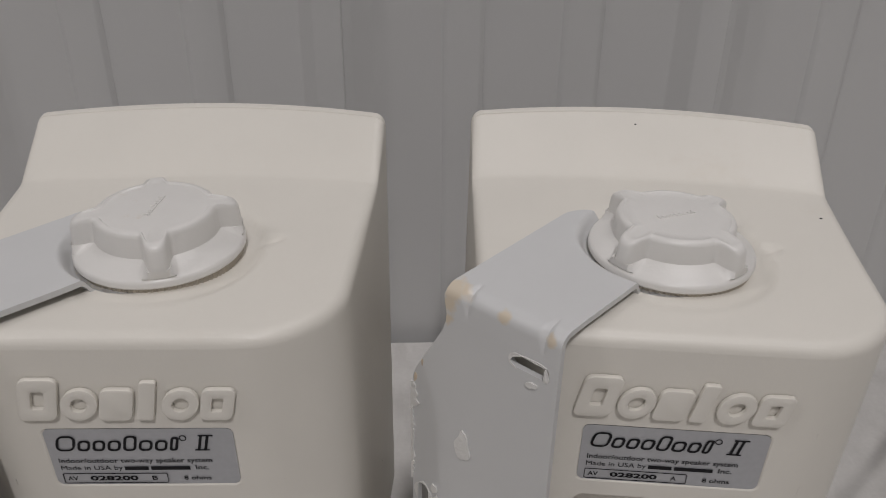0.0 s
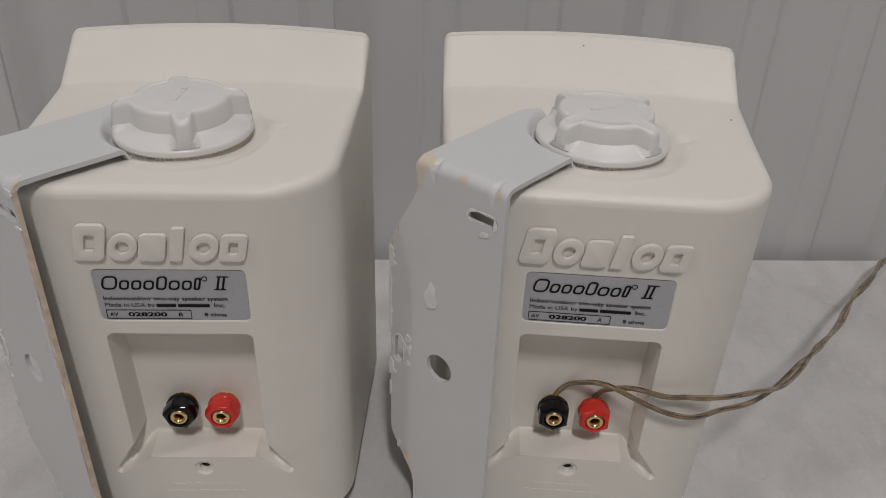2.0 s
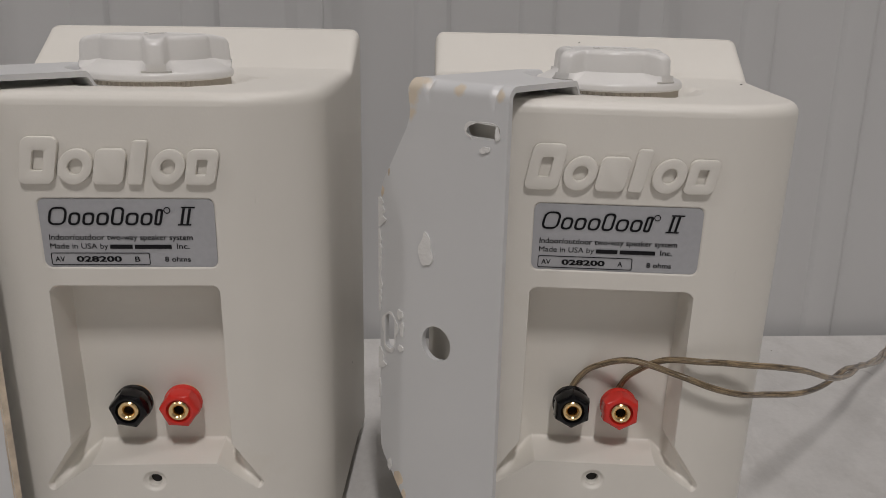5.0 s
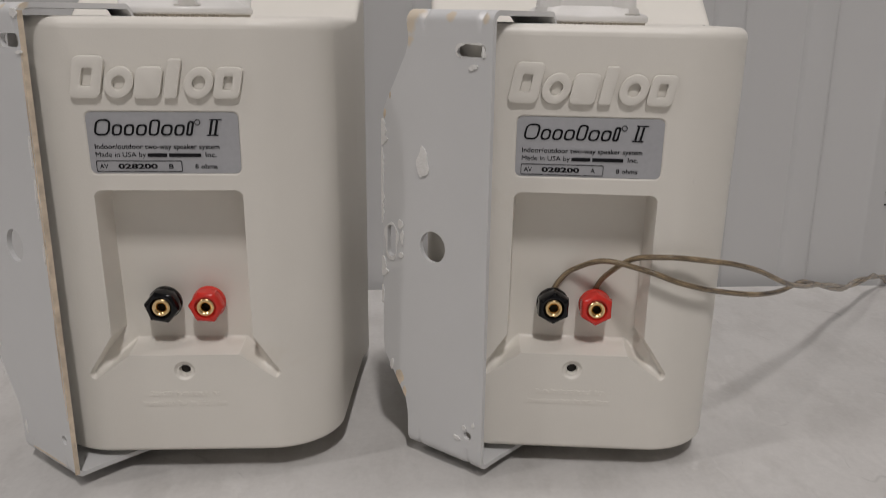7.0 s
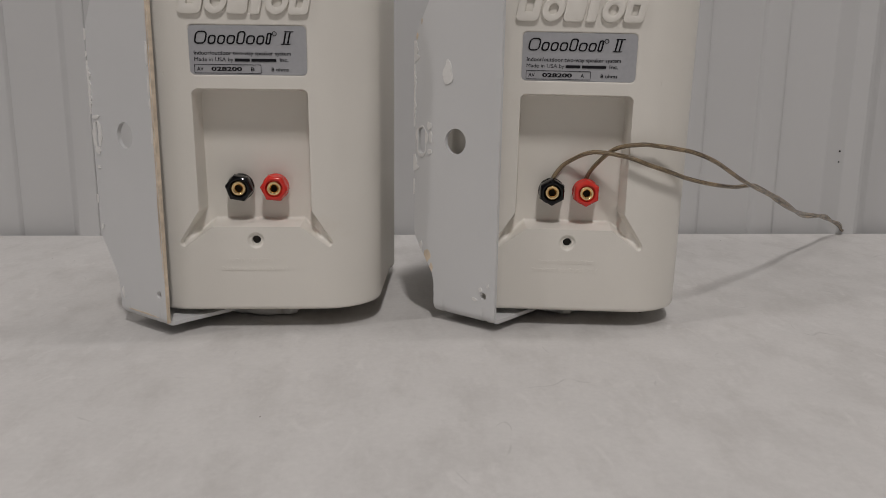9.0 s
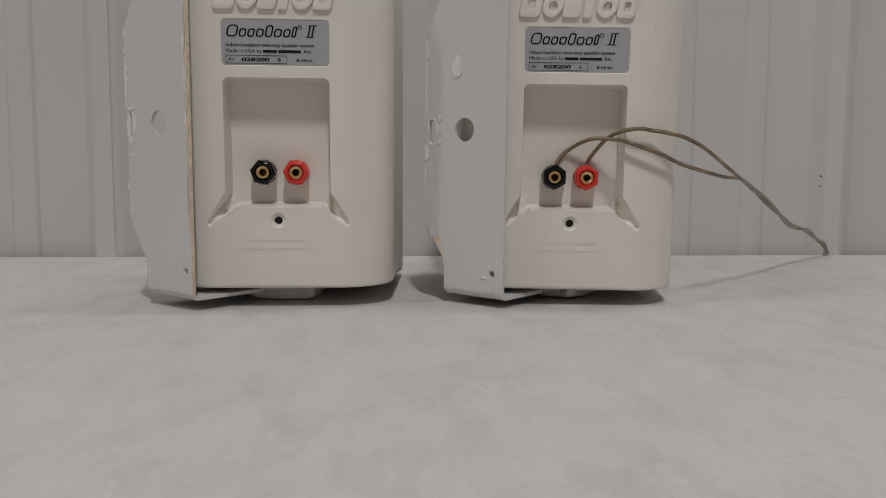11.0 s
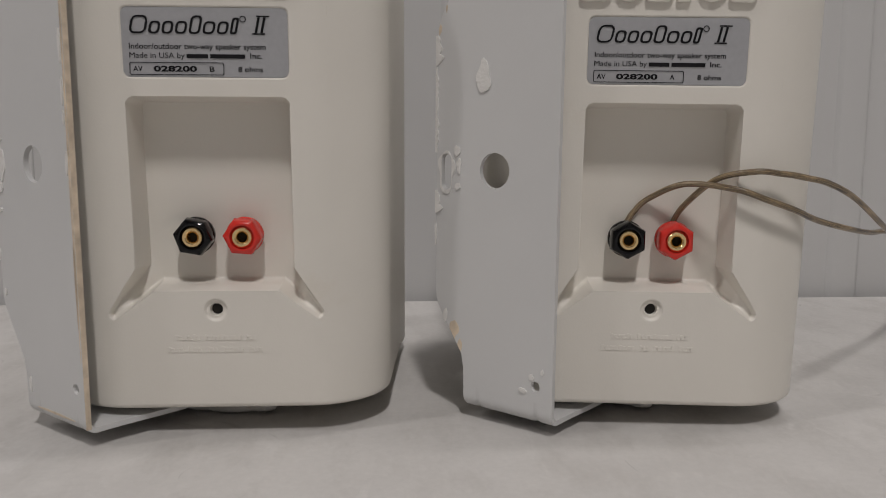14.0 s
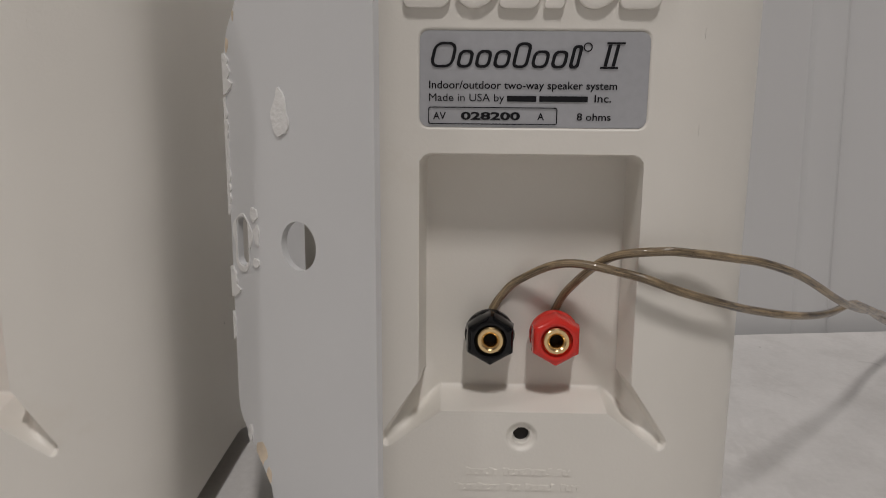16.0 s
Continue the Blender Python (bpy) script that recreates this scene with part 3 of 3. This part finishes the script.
            stations.append((p0 + n * q + Vector((0, 0, zf)), d, Vector((0, 0, -up)), low, hi, lambda p, q, nrm, dent=dent, dish=dish: dish(p, q, nrm) + dent(p, q, nrm)))
        part(name, bent_sheet(stations, 64, t), paint, plate)
    def rim_at(z):
        """The plate's outer edge at a height."""
        for (sa, za), (sb, zb) in zip(outline[1:], outline[2:-1]):
            if za <= z <= zb:
                return sa + (sb - sa) * (z - za) / (zb - za)
        return low_w if z < 0.1 else top_w - 0.0011

    # lifted paint and bare metal on the outer face
    mf = Matrix(((d.x, lx, -n.x, foot.x), (d.y, ly, -n.y, foot.y), (0, 1, 0, 0), (0, 0, 0, 1)))
    part("paint_flake", prism([(min(a, wide + 0.0005), b) for a, b in blob(slot_s, 0.1024 - drop, 0.0055, 0.0100, rng, 44, 0.5)], [stadium(slot_s, 0.1024 - drop, slot[0] + 0.0001, slot[1] + 0.0002, True)], 0.0004, mf), M_FLAKE, plate, "lifted white paint flake", smooth=False)
    if bare[0][3] < 0.05:
        drip = [(0.0351 + 0.0042 * math.sin(a) * (1 - 0.55 * smooth01((1 - math.cos(a)) / 2) + 0.10 * math.sin(5 * a)), 0.1401 - 0.0066 * math.cos(a) * (1 + 0.05 * math.sin(7 * a))) for a in (2 * math.pi * i / 36 for i in range(36))]
        part("paint_flake", prism(drip, [], 0.0006, mf), M_FLAKE, plate, "lifted white paint drip", smooth=False)
        part("paint_flake", prism(blob(0.0107, 0.1871, 0.0082, 0.0042, rng, 44, 0.4), [stadium(0.0106, 0.1877, 0.0049, 0.0028, False)], 0.0003, mf), M_FLAKE, plate, "lifted white paint flake", smooth=False)
    for za, zb, deep in strips:
        count = max(4, round((zb - za) / 0.0008))
        inner = []
        for i in range(count + 1):
            z = za + (zb - za) * i / count
            ragged = 0.35 + 0.65 * abs(noise.noise(Vector((z * 320, deep * 900, 3)))) * 2
            inner.append((wide - deep * min(1.2, ragged) * min(1, 0.25 + 3 * min(i, count - i) / count), z + 0.0003 * rng.random()))
        part("paint_flake", prism([(wide + 0.0004, za)] + inner + [(wide + 0.0005, zb)], [], 0.0006, mf), M_FLAKE, plate, "ragged strip of lifted paint", smooth=False)
    for cs, cz, hs, hz in flakes:
        pts = [(min(a, rim_at(b) + 0.0005), b) for a, b in blob(cs, cz, hs, hz, rng, 36, 0.6)]
        bm = prism(pts, [], 0.00055, mf)
        part("paint_flake", bm, M_FLAKE, plate, "lifted white paint flake", smooth=False)
    for cs, cz, hs, hz in bare:
        bm = prism([(min(a, rim_at(b) - 0.0001), b) for a, b in blob(cs, cz, hs, hz, rng, 40, 0.5)], [], 0.00012, mf)
        part("bare_patch", bm, M_PRIMER, plate, "tan bare patch", smooth=False)
    # worn edge where the bare metal shows along the plate's side
    if bare[0][3] > 0.05:
        bm = prism([(shift - 0.00025, 0.004), (shift, 0.004), (shift, z1 - 0.003), (shift - 0.00025, z1 - 0.003)], [], t, m)
        part("bare_edge", bm, M_PRIMER, plate, "tan worn edge", smooth=False)
    return plate


def stroke_row(bx, bw, z):
    """One toothed bar in place of a moulded word: strokes joined in turn at the head and at the foot."""
    count = max(3, round(bw / 0.0017))
    low, high, step = [], [], bw / count
    for i in range(count):
        x0, x1, tall = bx + step * (i + 0.12), bx + step * (i + 0.72), z + (0.0021 if i % 4 == 0 else 0.0017)
        low += [(x0, z), (x1, z)]
        high += [(x0, tall), (x1, tall)]
        if i < count - 1:
            if i % 2:
                high += [(x1 + step * 0.02, z + 0.0004), (x1 + step * 0.38, z + 0.0004)]
            else:
                low += [(x1 + step * 0.02, z + 0.0012), (x1 + step * 0.38, z + 0.0012)]
    return low + high[::-1]


def build_speaker(letter, base, turn, knob_turn, seed, bracket_at, bracket_angle, flakes, bare, worn, strips, side_text):
    rng = random.Random(seed)
    root = new("loudspeaker")
    root.matrix_world = pose(*base, *turn)
    tagged(root, side_text, "loudspeaker", "pair of loudspeakers")
    part("cabinet", cabinet_mesh(), M_CABINET, root)
    # nameplate, standing on the leaning rear face
    slope = math.degrees(math.atan(0.036))
    at_plate = Matrix.Translation((0, 0.0008, 0.14925)) @ pose(0, 0, 0, 90 - slope * -1, 0, 0)
    plate = part("nameplate", prism(rounded_rect(0.0604, 0.0250, 0.0024), [], 0.0004, Matrix()), M_SILVER, root, "silver foil nameplate", m=at_plate)
    line_z = 0.0006

    def ink(name, bm, x, y):
        bmesh.ops.translate(bm, vec=(x, y, line_z), verts=bm.verts)
        return part(name, bm, M_INK, plate, smooth=False)

    # product mark: plain slanted bars
    x = -0.0277
    for w, h in ((0.0062, 0.0066), (0.0040, 0.0046), (0.0040, 0.0046), (0.0042, 0.0046), (0.0042, 0.0066), (0.0044, 0.0046), (0.0040, 0.0046), (0.0026, 0.0060)):
        sh = 0.22
        o = [(a + w / 2 + sh * (b + h / 2), b + h / 2) for a, b in rounded_rect(w, h, w * 0.36, 4)]
        i = [(a + w / 2 + sh * (b + h / 2), b + h / 2) for a, b in rounded_rect(w - 0.0017, h - 0.0014, w * 0.22, 4)]
        ink("mark_bar", prism(o, [i], 0.0001, Matrix()), x, 0.0030)
        x += w + 0.0008
    ink("mark_bar", prism(circle(0.0012, 0.0055, 0.0012, 16), [circle(0.0012, 0.0055, 0.0009, 16)], 0.0001, Matrix()), x + 0.0004, 0.003)
    for x0, x1, z0, z1 in ((0.0, 0.0047, 0.0, 0.0005), (0.0016, 0.0064, 0.0063, 0.0068)):
        ink("mark_bar", prism([(x0, z0), (x1, z0), (x1 + 0.0001, z1), (x0 + 0.0001, z1)], [], 0.0001, Matrix()), 0.0172, 0.003)
    for x0 in (0.0009, 0.0030):
        ink("mark_bar", prism([(x0, 0.0006), (x0 + 0.0009, 0.0006), (x0 + 0.0021, 0.0062), (x0 + 0.0012, 0.0062)], [], 0.0001, Matrix()), 0.0172, 0.003)
    ink("lettering", fit_width(text_mesh("Indoor/outdoor two-way speaker system", 0.0029, heavy=0.00003), 0.0497), -0.0277, -0.0024)
    ink("lettering", fit_width(text_mesh("Made in USA by", 0.0029, heavy=0.0), 0.0200), -0.0277, -0.0057)
    for bx, bw in ((-0.0070, 0.0078), (0.0016, 0.0128)):
        ink("word_bar", prism([(0, 0), (bw, 0), (bw, 0.0015), (0, 0.0015)], [], 0.0001, Matrix()), bx, -0.0057)
    ink("lettering", fit_width(text_mesh("Inc.", 0.0029, heavy=0.00003), 0.0044), 0.0162, -0.0057)
    ink("number_box", prism([(a + 0.0172, b + 0.0023) for a, b in rounded_rect(0.0344, 0.0046, 0.0007)], [[(a + 0.0172, b + 0.0023) for a, b in rounded_rect(0.0339, 0.0041, 0.0005)]], 0.0001, Matrix()), -0.0279, -0.0118)
    ink("lettering", fit_width(text_mesh("AV", 0.0027, heavy=0.00003), 0.0034), -0.0266, -0.0105)
    ink("lettering", fit_width(text_mesh("028200", 0.0028, heavy=0.0001), 0.0158), -0.0192, -0.0105)
    ink("lettering", fit_width(text_mesh(letter, 0.0027, heavy=0.00003), 0.0018), 0.0012, -0.0105)
    ink("lettering", fit_width(text_mesh("8 ohms", 0.0027, heavy=0.00003), 0.0090), 0.0117, -0.0105)
    # moulded maker's mark
    x = -0.0334
    for kind, w, h in (("frame", 0.0122, 0.0165), ("ring", 0.0117, 0.0125), ("plain", 0.0105, 0.0125), ("bar", 0.0052, 0.0155), ("ring", 0.0117, 0.0125), ("frame", 0.0105, 0.0125)):
        o, hs = emblem_piece(kind, w, h)
        o, hs = [(a + 0.2 * b, b) for a, b in o], [[(a + 0.2 * b, b) for a, b in hh] for hh in hs]
        bm = prism(o, hs, 0.0016, Matrix())
        rim = [e for e in bm.edges if all(v.co.z > 0.001 for v in e.verts) and any(abs(f.normal.z) < 0.5 for f in e.link_faces)]
        bmesh.ops.bevel(bm, geom=rim, offset=0.00045, segments=2, affect="EDGES", profile=0.5)
        part("raised_emblem", bm, M_CABINET, root, m=Matrix.Translation((x + w / 2, -0.0012, 0.1672 + h / 2)) @ pose(0, 0, 0, 90 + slope, 0, 0))
        x += w + (0.0017 if kind in ("plain", "bar") else 0.0003)
    # two faint moulded lines under the screw hole
    for z, words in ((0.0357, ((-0.0165, 0.0098), (-0.0056, 0.0148), (0.0102, 0.0046))), (0.0308, ((-0.0200, 0.0140), (-0.0046, 0.0046), (0.0010, 0.0092), (0.0114, 0.0062)))):
        for bx, bw in words:
            comb = stroke_row(bx, bw, z)
            bm = prism(comb, [], 0.00042, Matrix(((1, 0, 0, 0), (0, 0, -1, 0.00015), (0, 1, 0, 0), (0, 0, 0, 1))))
            part("moulded_bar", bm, M_CABINET, root, smooth=False, m=Matrix.Translation((0, lean(0, z), 0)))
    part("screw_hole", lathe([(0.0023, 0), (0.0023, 0.0006)], 20), M_HOLE, root, m=Matrix.Translation((-0.0004, 0.0078, 0.0477)) @ pose(0, 0, 0, 90, 0, 0))
    # binding posts
    for sx, mat, lab in ((-0.0098, M_BLACK, "black"), (0.0094, M_RED, "red")):
        loose = letter == "B"
        m = Matrix.Translation((sx + 0.0002 * loose, 0.0216, 0.0752 + 0.0005 * loose)) @ pose(0, 0, 0, 90, 0, 0) @ pose(0, 0, 0, 0, 0, (20 if lab == "black" else 26) * loose)
        post = part("binding_post", post_cap(), mat, root, lab + " plastic binding post", m=m)
        part("collar", lathe([(0.0060, 0), (0.0060, 0.0030), (0.0055, 0.0034), (0.0040, 0.0034), (0.0040, 0.0050)], 32), M_BRASS, post, "gold plated collar")
        part("socket", tube(0.0041, 0.0019, 0.0080, 0.0140), M_BRASS, post, "gold plated socket")
        part("bore", lathe([(0.0020, 0.0083), (0.0020, 0.0086)], 20), M_HOLE, post)
    # knobs above and below
    for z, flip in ((0.1982 if letter == "A" else 0.1984, False), (0.0112 - base[2] if letter == "A" else 0.0120 - base[2], True)):
        m = Matrix.Translation((0, 0.0510, z)) @ (pose(0, 0, 0, 180, 0, 0) if flip else Matrix())
        tall = (1.50 if letter == "A" else 1.68) - 0.2 * flip
        knob = part("clamping_knob", knob_bm(knob_turn + radians(38 if flip else 0), tall), M_KNOB, root, m=m)
        if not flip:
            at = Matrix.Translation((0, 0, 0.0044 + 0.00755 * tall)) @ pose(0, 0, 0, 0, 0, 24 if letter == "A" else 84)
            part("moulded_bar", prism(stroke_row(-0.0075, 0.0150, -0.001), [], 0.00035, at), M_KNOB, knob, smooth=False)
    part("toothed_ring", lathe([(0.0276, ZT - 0.0035), (0.0276, 0.2002)], 288, lambda a, r, z: r + 0.00025 * math.sin(96 * a)), M_TEETH, root, m=Matrix.Translation((0, 0.0510, 0)))
    build_bracket(root, rng, bracket_at, bracket_angle, flakes, bare, worn, strips)
    if letter == "A":
        for x, y, z, tilt in ((-0.0022, 0.1408, 0.2119, 30), (0.0634, 0.0842, 0.1984, 0)):
            part("dirt_speck", lathe([(0.00055, -0.0012), (0.00050, 0.0002), (0.0002, 0.0004)], 10), M_HOLE, root, m=Matrix.Translation((x, y, z)) @ pose(0, 0, 0, tilt, 0, 0))
    # front grille, bowed like the front
    bm = bmesh.new()
    cols = [-0.070 + 0.14 * i / 20 for i in range(21)]
    fr = [[bm.verts.new((x, bow(x, DEPTH) + dy, z)) for x in cols] for dy, z in ((-0.001, 0.004), (0.005, 0.006), (0.005, 0.213), (-0.001, 0.215))]
    for a, b in zip(fr, fr[1:]):
        for i in range(20):
            bm.faces.new((a[i], a[i + 1], b[i + 1], b[i]))
    part("grille", bm, M_GRILLE, root)
    return root


def tube(ro, ri, z0, z1, n=32):
    bm = bmesh.new()
    rings = [[bm.verts.new((r * math.cos(2 * math.pi * i / n), r * math.sin(2 * math.pi * i / n), z)) for i in range(n)] for r, z in ((ri, z0), (ri, z1 - 0.0010), (ri + 0.0003, z1 - 0.0005), (ri + 0.0009, z1), (ro - 0.0005, z1), (ro, z1 - 0.0005), (ro, z0))]
    for a, b in zip(rings, rings[1:] + rings[:1]):
        for i in range(n):
            bm.faces.new((a[i], a[(i + 1) % n], b[(i + 1) % n], b[i]))
    return bm


def post_cap():
    """Hexagonal grip with a round waist behind it, hollow at its face."""
    def hexed(a, r, z):
        if r < 0.0058 or z < 0.0075:
            return r
        k = math.cos(math.pi / 6) / math.cos((a + math.pi / 6) % (math.pi / 3) - math.pi / 6)
        wide = 1.15 - 0.05 * smooth01((z - 0.009) / 0.0043)
        return r * (k * wide if z > 0.0090 else 1 + (k * wide - 1) * (z - 0.0075) / 0.0015)
    prof = [(0.0050, 0.0043), (0.0068, 0.0046), (0.0074, 0.0053), (0.0074, 0.0071), (0.0070, 0.0076), (0.0070, 0.0090), (0.0069, 0.0128), (0.0067, 0.0133), (0.0057, 0.0140), (0.0052, 0.0141), (0.0047, 0.0139), (0.0045, 0.0125), (0.0036, 0.0122), (0.0036, 0.0081)]
    return lathe(prof, 96, hexed)


FLAKES_A = [(0.0478, 0.1100, 0.0018, 0.0030), (0.0468, 0.1040, 0.0014, 0.004), (0.0474, 0.0955, 0.0018, 0.0018), (0.0092, 0.1812, 0.0026, 0.0016), (0.0042, 0.187, 0.0012, 0.003), (0.0135, 0.0150, 0.0026, 0.0011), (0.0046, 0.0240, 0.0010, 0.0014), (0.0532, 0.0402, 0.0014, 0.0034), (0.0096, 0.0212, 0.0017, 0.0014)]
BARE_A = [(0.0540, 0.1672, 0.0006, 0.0016), (0.0572, 0.1590, 0.0009, 0.0024), (0.0488, 0.0345, 0.0030, 0.0052), (0.0455, 0.0280, 0.0016, 0.0032)]
FLAKES_B = [(0.0042, 0.147, 0.0008, 0.0085), (0.0042, 0.131, 0.0007, 0.006), (0.0041, 0.1215, 0.0007, 0.003), (0.0038, 0.105, 0.0008, 0.0065), (0.004, 0.1995, 0.0035, 0.0022), (0.0035, 0.185, 0.003, 0.001), (0.0420, 0.0150, 0.0008, 0.0045), (0.0562, 0.1128, 0.0050, 0.0012), (0.0560, 0.0945, 0.0030, 0.0030), (0.0567, 0.0850, 0.0016, 0.0010), (0.0575, 0.0512, 0.0009, 0.0018)]
BARE_B = [(0.0028, 0.1030, 0.0007, 0.0990), (0.0031, 0.0600, 0.0008, 0.0200), (0.0027, 0.1650, 0.0008, 0.0250), (0.0240, 0.0062, 0.0160, 0.0006)]
# bare spots of the brackets: along the plate, inward, height, radius
STRIPS_A = [(0.1090, 0.1438, 0.0013), (0.1446, 0.1565, 0.0038), (0.0836, 0.0932, 0.0040), (0.0700, 0.0790, 0.0010)]
STRIPS_B = [(0.1140, 0.1430, 0.0030), (0.1450, 0.1480, 0.0012), (0.1540, 0.1600, 0.0022), (0.0640, 0.0690, 0.0010)]
WORN_A = [(0.0415, 0.001, 0.2030, 0.0050), (0.0430, 0, 0.1965, 0.0030), (0.0436, 0, 0.1905, 0.0024), (0.0211, 0.0008, 0.2012, 0.0022), (0.0040, 0.001, 0.2000, 0.0018)]
WORN_B = [(0.0385, 0.001, 0.2035, 0.0030), (0.0010, 0.002, 0.2030, 0.0026), (0.0150, 0.001, 0.2025, 0.0018)]
build_speaker("A", (0.0761, 0.2067, -0.0014), (0.85, 0.68, -5.69), radians(43), 5, (-0.0405, -0.0101), 35.9, FLAKES_A, BARE_A, WORN_A, STRIPS_A, "off-white outdoor loudspeaker with wire on its terminals and bracket attached")
build_speaker("B", (-0.0960, 0.2079, 0.0003), (0.76, 0.04, -0.46), radians(15), 9, (-0.0462, -0.0101), 40.3, FLAKES_B, BARE_B, WORN_B, STRIPS_B, "off-white outdoor loudspeaker with bare terminals and bracket attached")


# ---- cable ----
def smooth_path(points, steps=8):
    pts = [Vector(p) for p in points]
    out = []
    for i in range(len(pts) - 1):
        a, b, c, d = pts[max(0, i - 1)], pts[i], pts[i + 1], pts[min(len(pts) - 1, i + 2)]
        for k in range(steps):
            t = k / steps
            out.append(0.5 * ((2 * b) + (c - a) * t + (2 * a - 5 * b + 4 * c - d) * t * t + (3 * b - a - 3 * c + d) * t ** 3))
    return out + [pts[-1]]


def sweep(path, r, n=10, wobble=0.0):
    bm = bmesh.new()
    rings, up = [], Vector((0, 0, 1))
    for i, p in enumerate(path):
        tan = (path[min(i + 1, len(path) - 1)] - path[max(i - 1, 0)]).normalized()
        side = tan.cross(up)
        side = side.normalized() if side.length > 1e-4 else Vector((1, 0, 0))
        nrm = side.cross(tan)
        rr = r * (1 + wobble * noise.noise(p * 90))
        rings.append([bm.verts.new(p + rr * (math.cos(2 * math.pi * k / n) * side + math.sin(2 * math.pi * k / n) * nrm)) for k in range(n)])
    for a, b in zip(rings, rings[1:]):
        for k in range(n):
            bm.faces.new((a[k], a[(k + 1) % n], b[(k + 1) % n], b[k]))
    bm.faces.new(rings[0][::-1])
    bm.faces.new(rings[-1])
    uv = bm.loops.layers.uv.new("along")
    along, where = 0.0, {}
    for i, ring in enumerate(rings):
        along += (path[i] - path[i - 1]).length if i else 0
        for k, v in enumerate(ring):
            where[v] = (along, k / n)
    for f in bm.faces:
        for loop in f.loops:
            loop[uv].uv = where[loop.vert]
    return bm


def build_cable():
    a = [(0.0686, 0.2248, 0.0770), (0.0697, 0.2246, 0.0806), (0.0725, 0.2240, 0.0852), (0.0774, 0.2211, 0.0906), (0.0890, 0.2119, 0.0970), (0.1047, 0.2001, 0.0956), (0.1169, 0.1979, 0.0915), (0.1291, 0.2007, 0.0875), (0.1440, 0.2108, 0.0824), (0.1627, 0.2207, 0.0779), (0.1813, 0.2354, 0.0746), (0.2037, 0.2572, 0.0724)]
    b = [(0.0874, 0.2232, 0.0770), (0.0884, 0.2228, 0.0805), (0.0917, 0.2190, 0.0880), (0.0998, 0.2068, 0.0991), (0.1114, 0.1974, 0.1025), (0.1212, 0.1978, 0.1017), (0.1264, 0.1979, 0.1011), (0.1326, 0.1992, 0.1000), (0.1431, 0.2026, 0.0978), (0.1596, 0.2126, 0.0916), (0.1822, 0.2307, 0.0798), (0.2050, 0.2556, 0.0704)]
    run = [(0.2281, 0.2840, 0.0620), (0.2648, 0.3279, 0.0459), (0.2962, 0.3706, 0.0343), (0.3294, 0.4072, 0.0273), (0.3597, 0.4456, 0.0166), (0.3860, 0.4750, 0.0040), (0.3945, 0.4890, -0.0200), (0.3980, 0.4895, -0.1800), (0.4000, 0.4895, -0.7200)]
    root = new("speaker_cable")
    tagged(root, "clear-sheathed copper speaker cable looping from the terminals over the table edge", "cable")
    tail = smooth_path([Vector(p) for p in run], 14)
    for strand, off in ((a, 0.0), (b, math.pi)):
        path = smooth_path([Vector(p) for p in strand] + [Vector(run[0])], 8)[:-8]
        twisted = []
        for i, p in enumerate(tail):
            tan = (tail[min(i + 1, len(tail) - 1)] - tail[max(i - 1, 0)]).normalized()
            side = tan.cross(Vector((0, 0, 1))).normalized() if abs(tan.z) < 0.95 else Vector((1, 0, 0))
            ang = off + i * 0.16
            twisted.append(p + 0.0011 * (math.cos(ang) * side + math.sin(ang) * side.cross(tan)))
        part("conductor", sweep(path + twisted, 0.00125, 10, 0.06), M_CABLE, root)


build_cable()
